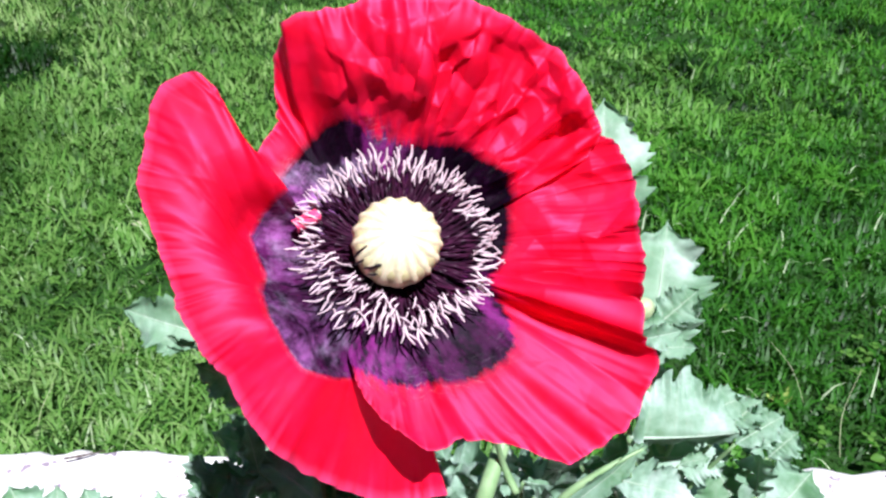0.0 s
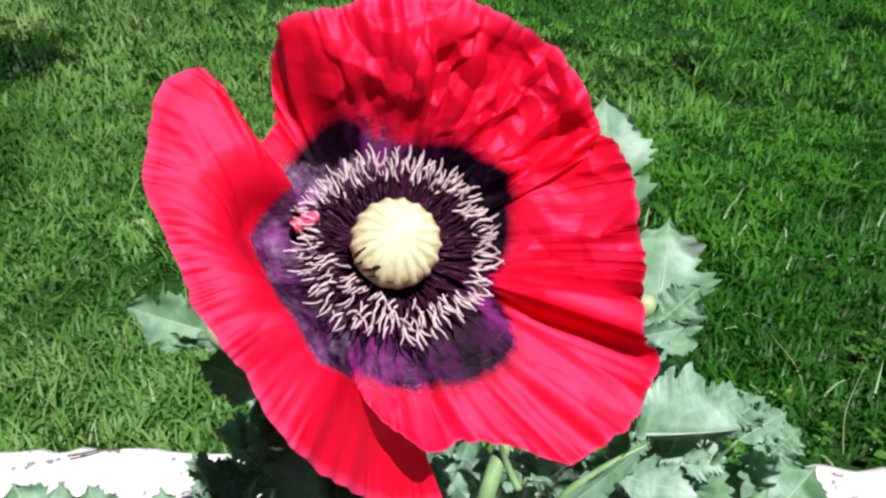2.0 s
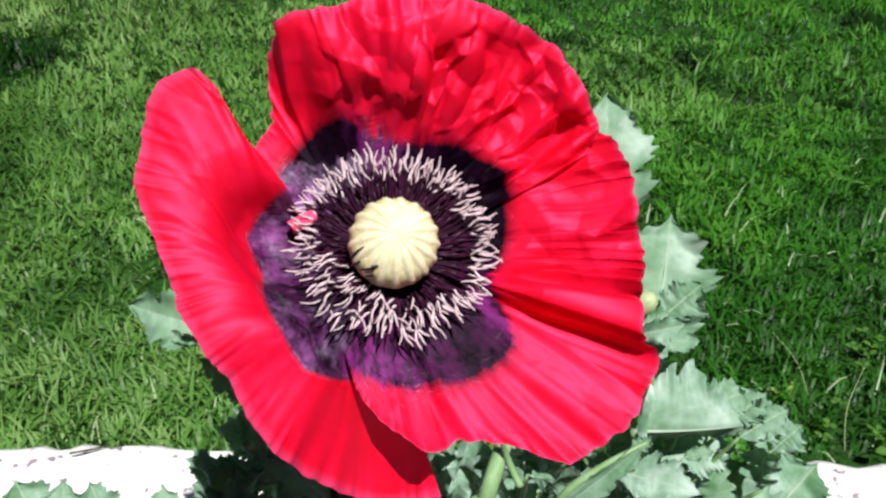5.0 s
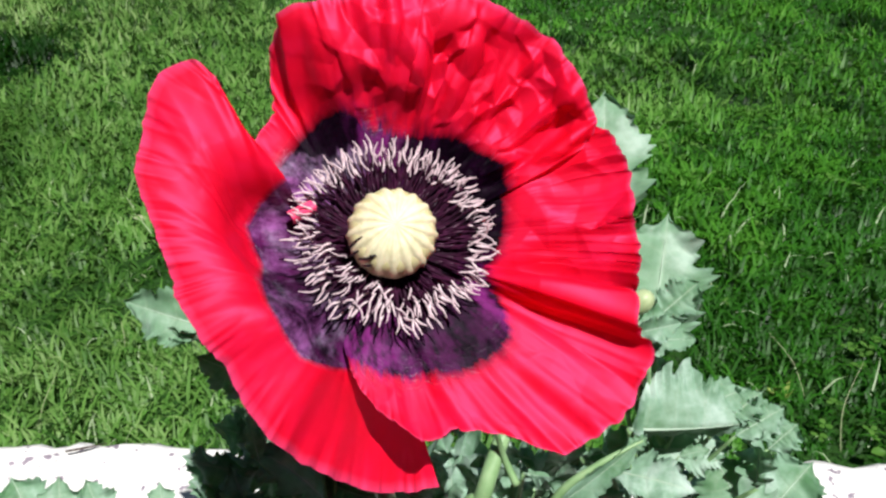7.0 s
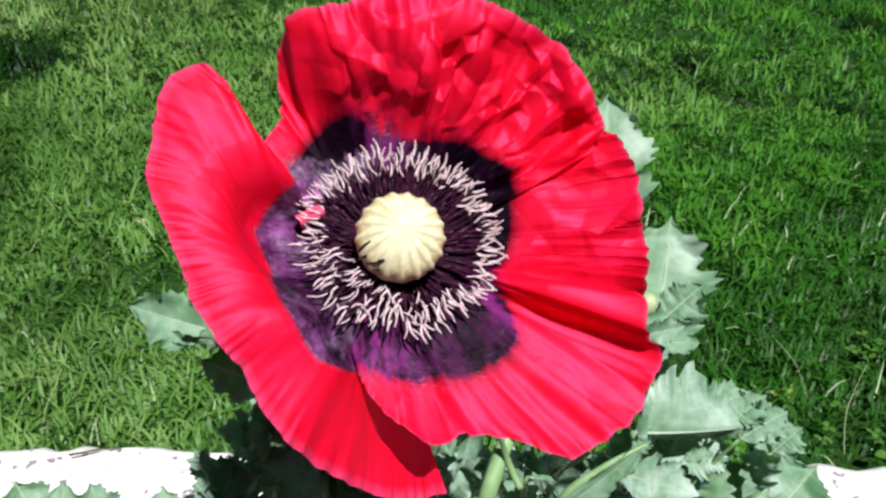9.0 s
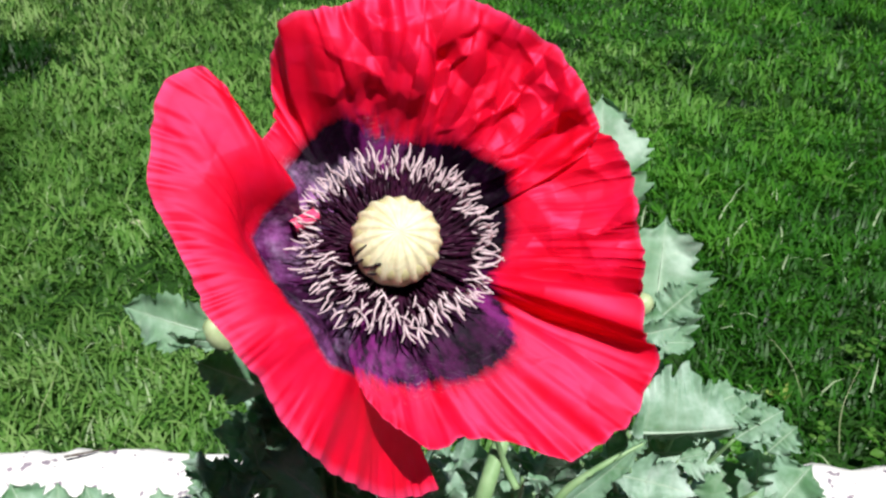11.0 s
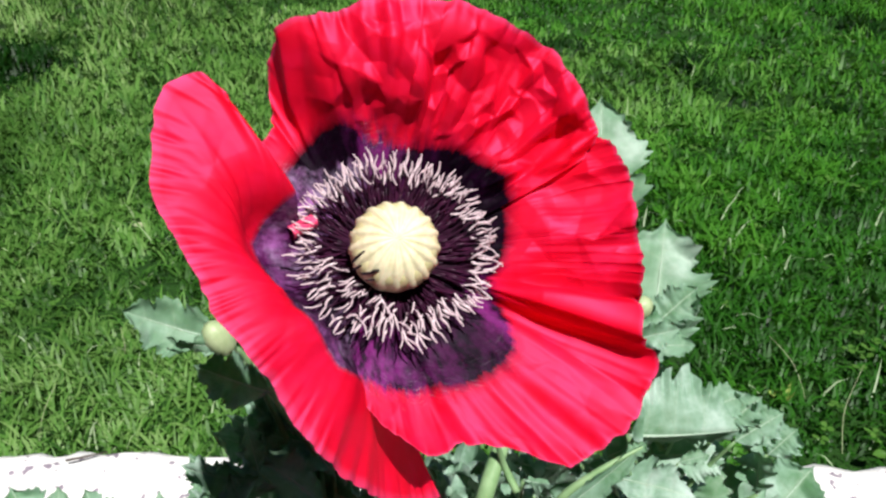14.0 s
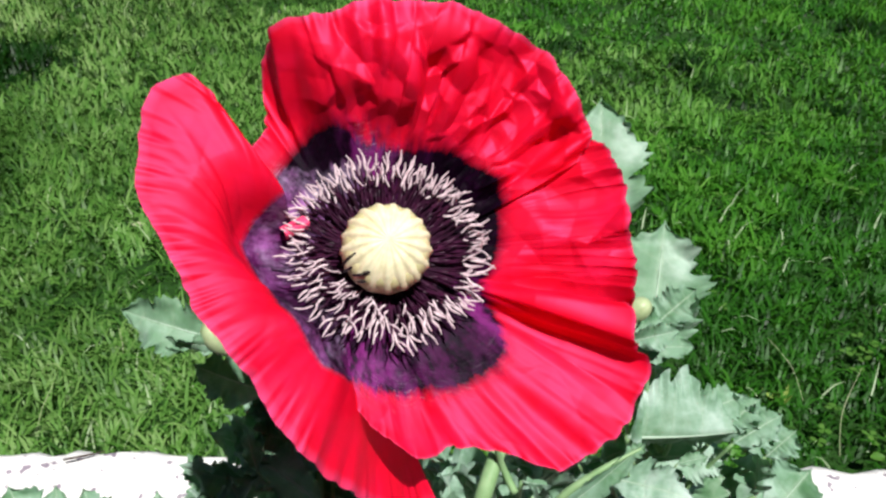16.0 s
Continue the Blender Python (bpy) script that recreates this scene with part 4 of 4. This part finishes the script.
leaf(plant_a, (-0.0474, 0.2544, 0.6907), (-0.0846, 0.2567, 0.6947), 0.0442, -50, 0.2, 0.1, 1)
leaf(plant_c, (-0.0117, 0.2908, 0.6536), (0.0467, 0.2921, 0.6559), 0.0691, 75, 0.2, 0.1, 1)
leaf(plant_c, (0.0308, 0.2894, 0.6513), (0.0919, 0.2908, 0.6536), 0.0691, 75, 0.2, 0.1, 1)
leaf(plant_b, (0.0786, 0.2921, 0.6559), (0.1450, 0.2921, 0.6559), 0.0691, 75, 0.2, 0.1, 1)
leaf(plant_b, (0.1105, 0.2855, 0.6444), (0.1716, 0.2881, 0.6490), 0.0637, 75, 0.2, 0.1, 1)
leaf(plant_c, (-0.0436, 0.2881, 0.6490), (0.0122, 0.2881, 0.6490), 0.0691, 75, 0.2, 0.1, 1)
leaf(plant_c, (0.0325, 0.2435, 0.7018), (0.0660, 0.2384, 0.7129), 0.0263, 80, 0.2, 0.1, 1)
leaf(plant_c, (0.0391, 0.2385, 0.6931), (0.0725, 0.2330, 0.7036), 0.0263, 80, 0.2, 0.1, 1)
leaf(plant_c, (-0.0035, 0.2813, 0.6772), (0.0394, 0.2819, 0.6783), 0.0328, 75, 0.2, 0.1, 1)
leaf(plant_c, (0.0343, 0.2803, 0.6754), (0.0797, 0.2815, 0.6776), 0.0328, 75, 0.2, 0.1, 1)
leaf(plant_b, (0.0744, 0.2451, 0.7786), (0.0908, 0.2522, 0.7909), 0.0166, 0, 0.25, 0.05, 1)
leaf(plant_b, (0.0667, 0.2396, 0.7810), (0.0803, 0.2411, 0.7837), 0.0097, -15, 0.3, 0.08, 1)
leaf(plant_a, (-0.0243, 0.2512, 0.6811), (-0.0555, 0.2556, 0.6927), 0.0303, -50, 0.2, 0.1, 1)
leaf(plant_a, (-0.0292, 0.2592, 0.6890), (-0.0570, 0.2606, 0.6973), 0.0258, -50, 0.2, 0.1, 1)
bud(plant_a, (-0.0764, 0.2384, 0.7790), (-0.35, -0.2, 0.85), 0.0100, 0.0145)
bud(plant_b, (0.0668, 0.2385, 0.7905), (0.6, -0.2, 0.75), 0.0080, 0.0100)
leaf(plant_b, (0.0650, 0.2330, 0.7815), (0.0815, 0.2345, 0.7850), 0.0105, 15, 0.5, 0.12, 0.7)
leaf(plant_b, (0.0560, 0.2480, 0.7080), (0.0830, 0.2520, 0.7230), 0.0250, 60, 0.2, 0.1, 1)
leaf(plant_b, (0.0335, 0.2085, 0.7180), (0.0700, 0.2165, 0.7505), 0.0095, 25, 0.5, 0.06, 0.9)
pv, pf = tube([Vector(p) - plant_b.location for p in ((0.0686, 0.2179, 0.7475), (0.0531, 0.2137, 0.7401), (0.0394, 0.2115, 0.7263), (0.0301, 0.2099, 0.6936))], [0.0005, 0.0012, 0.0016, 0.0018], 12, 8)
part("stalk", mesh_of("stalk", pv, pf, STEM), plant_b)

pv, pf = tube([Vector(p) - plant_c.location for p in ((0.0345, 0.2760, 0.7330), (0.0277, 0.2640, 0.7172), (0.0218, 0.2543, 0.7064), (0.0164, 0.2458, 0.6917), (0.0110, 0.2473, 0.6584), (0.032, 0.236, 0.46))], [0.0030, 0.0032, 0.0034, 0.0036, 0.0040, 0.005], 14, 8)
part("stem", mesh_of("stem", pv, pf, STEM), plant_c, "smooth pale green stem in sunlight")


# ---------- small things on the wall and in the lawn ----------
DRY = plain("dry_straw", (0.24, 0.28, 0.15), (0.36, 0.39, 0.23), 90, 0.7).m
BARK = plain("dark_twig", (0.03, 0.022, 0.018), (0.09, 0.065, 0.05), 200, 0.8).m
YELLOW = plain("yellow_weed", (0.14, 0.22, 0.035), (0.22, 0.29, 0.06), 120, 0.6).m


def straw(name, points, thick, material, label, category):
    p0 = Vector(points[0])
    v, f = tube([Vector(p) - p0 for p in points], [thick] * (len(points) - 1) + [thick * 0.4], 6, 5)
    ob = new(name, mesh_of(name, v, f, material))
    ob.location = p0
    return tagged(ob, label, category)


def small_leaf(name, at, turn, size, material, label, category):
    """A little curled leaf lying in the grass."""
    n, m = 12, 7
    t, c = np.meshgrid(np.linspace(0, 1, n), np.linspace(-1, 1, m), indexing="ij")
    w = 0.28 * np.sin(math.pi * np.clip(t * 0.96 + 0.02, 0, 1)) ** 0.8
    P = np.stack([t - 0.5, w * c, 0.25 * (t - 0.5) ** 2 + 0.5 * w * c * c], -1) * size
    ob = new(name, mesh_of(name, P.reshape(-1, 3), grid_faces(n, m), material))
    ob.matrix_basis = Matrix.Translation(at) @ pose(0, 0, 0, *turn)
    return tagged(ob, label, category)


def weed(at, size):
    """A yellow-green weed: a rosette of narrow upright leaves."""
    rs = np.random.RandomState(77)
    ob = thing("weed", at, "small yellow-green weed standing in the lawn", "weed")
    verts, faces = [], []
    for q, w in ((0, 0.3), (0.35, 1.0), (0.7, 0.8), (1, 0.05)):
        verts += [(-w * size * 0.10, 0, size * q), (0, -0.05 * size * w, size * q), (w * size * 0.10, 0, size * q)]
    faces = grid_faces(4, 3)
    me = mesh_of("leaf", verts, faces, YELLOW)
    for k in range(9):
        part("leaf", me, ob).matrix_basis = pose(0, 0, 0, rs.uniform(15, 60), 0, rs.uniform(0, 360)) @ Matrix.Scale(rs.uniform(0.6, 1.1), 4)


straw("twig", [(-0.2554, 0.4302, 0.5400), (-0.2437, 0.4324, 0.5410), (-0.2298, 0.4384, 0.5400)], 0.0008, BARK, "thin dark twig lying on the white wall", "twig")
straw("grass_stalk", [(0.6231, 1.1419, 0.0000), (0.6040, 1.1718, 0.0500), (0.5647, 1.2024, 0.0900)], 0.0007, DRY, "tall dry pale grass stalk in the lawn", "grass stalk")
straw("grass_stalk", [(0.6304, 1.0043, 0.0000), (0.6433, 1.0539, 0.0500), (0.6933, 1.1197, 0.0900)], 0.0007, DRY, "tall dry pale grass stalk in the lawn", "grass stalk")
straw("grass_stalk", [(-0.6535, 1.0432, 0.0000), (-0.6459, 1.0657, 0.0400), (-0.6327, 1.1006, 0.0700)], 0.0007, DRY, "tall dry pale grass stalk in the lawn", "grass stalk")
straw("grass_stalk", [(-0.5845, 1.2537, 0.0000), (-0.5777, 1.2563, 0.0300), (-0.5866, 1.2760, 0.0600)], 0.0007, DRY, "tall dry pale grass stalk in the lawn", "grass stalk")
small_leaf("dead_leaf", (-0.6876, 1.7110, 0.0350), (15, 20, 40), 0.035, DRY, "pale dried leaf lying in the grass", "dead leaf")
small_leaf("dead_leaf", (0.6567, 0.9568, 0.0450), (20, 10, 15), 0.028, CLOVER, "pale green loose leaf in the grass", "leaf")
weed((0.5780, 1.1241, 0.0000), 0.045)


# ---------- what moves ----------
SWAY = [
    (0, -0.272, 0.216, -0.739), (0.5, -0.221, 0.359, -0.241),
    (1, -0.240, 0.366, -0.453), (1.5, -0.120, 0.054, -0.249),
    (2, -0.103, 0.122, -0.487), (2.5, -0.114, 0.151, -0.368),
    (3, -0.101, 0.101, -0.219), (3.5, -0.000, -0.000, 0.000),
    (4, -0.012, -0.024, -0.210), (6.5, -0.052, 0.100, -0.430),
    (7, -0.264, 0.112, -0.901), (7.5, -0.254, 0.198, -0.983),
    (8, -0.218, 0.169, -0.702), (8.5, -0.108, 0.171, -0.603),
    (9, -0.238, 0.209, -0.844), (11.5, -0.113, 0.136, -0.075),
    (12, -0.073, 0.186, -0.040), (12.5, -0.060, 0.241, 0.068),
    (13, -0.069, 0.051, 0.081), (13.5, -0.106, -0.014, -0.210),
    (14, -0.123, 0.185, -0.125), (14.5, -0.051, 0.145, 0.090),
    (15, 0.178, -0.017, -0.416), (15.5, 0.093, 0.074, -0.673),
    (16, -0.027, 0.046, -0.778),
]
SWING = [
    (0, 5.403, -7.797, -1.518, 0.0), (0.5, -6.042, 4.489, 5.255, 0.7),
    (1, 0.603, 5.237, 2.346, 3.6), (1.5, 1.797, -1.878, -0.401, 3.1),
    (2, 0.323, 0.412, 0.596, 3.3), (2.5, 1.130, -0.924, -0.003, 2.9),
    (3, -1.667, 1.898, 1.359, 4.3), (3.5, -0.018, 0.075, 0.018, 3.3),
    (4, 5.819, -5.611, -2.410, 2.9), (6.5, 3.802, -3.309, -1.310, 1.9),
    (7, 4.502, -5.090, -1.496, 0.7), (7.5, 3.609, -4.337, -0.905, 1.2),
    (8, 2.833, -3.308, -0.562, 2.6), (8.5, 0.812, -1.191, 0.172, 2.9),
    (9, 2.633, -2.656, -0.486, 2.4), (11.5, 4.563, 4.597, 1.627, 5.7),
    (12, 4.507, 3.983, 1.606, 6.2), (12.5, 2.564, 7.275, 1.725, 7.9),
    (13, 2.493, 7.557, 2.546, 6.7), (13.5, 0.780, 3.724, 1.036, 5.5),
    (14, 1.868, 6.960, 2.981, 6.7), (14.5, 2.859, 6.760, 2.212, 6.9),
    (15, -1.183, 5.501, 1.759, 6.9), (15.5, 1.316, 1.836, 0.975, 6.4),
    (16, -0.669, 4.294, 3.008, 5.5),
]


def motions():
    walk(flower, [(t, Matrix.Translation(ROOT) @ turned(a, b, c)) for t, a, b, c in SWAY])
    hinge = Matrix.Translation((-0.012, -0.004, 0.002))
    midrib = Vector((-0.643, 0.662, 0.39)).normalized()
    walk(petal_left, [(t, HEAD @ hinge @ turned(a, b, c) @ Matrix.Rotation(math.radians(roll), 4, midrib)
                       @ hinge.inverted()) for t, a, b, c, roll in SWING])


motions()
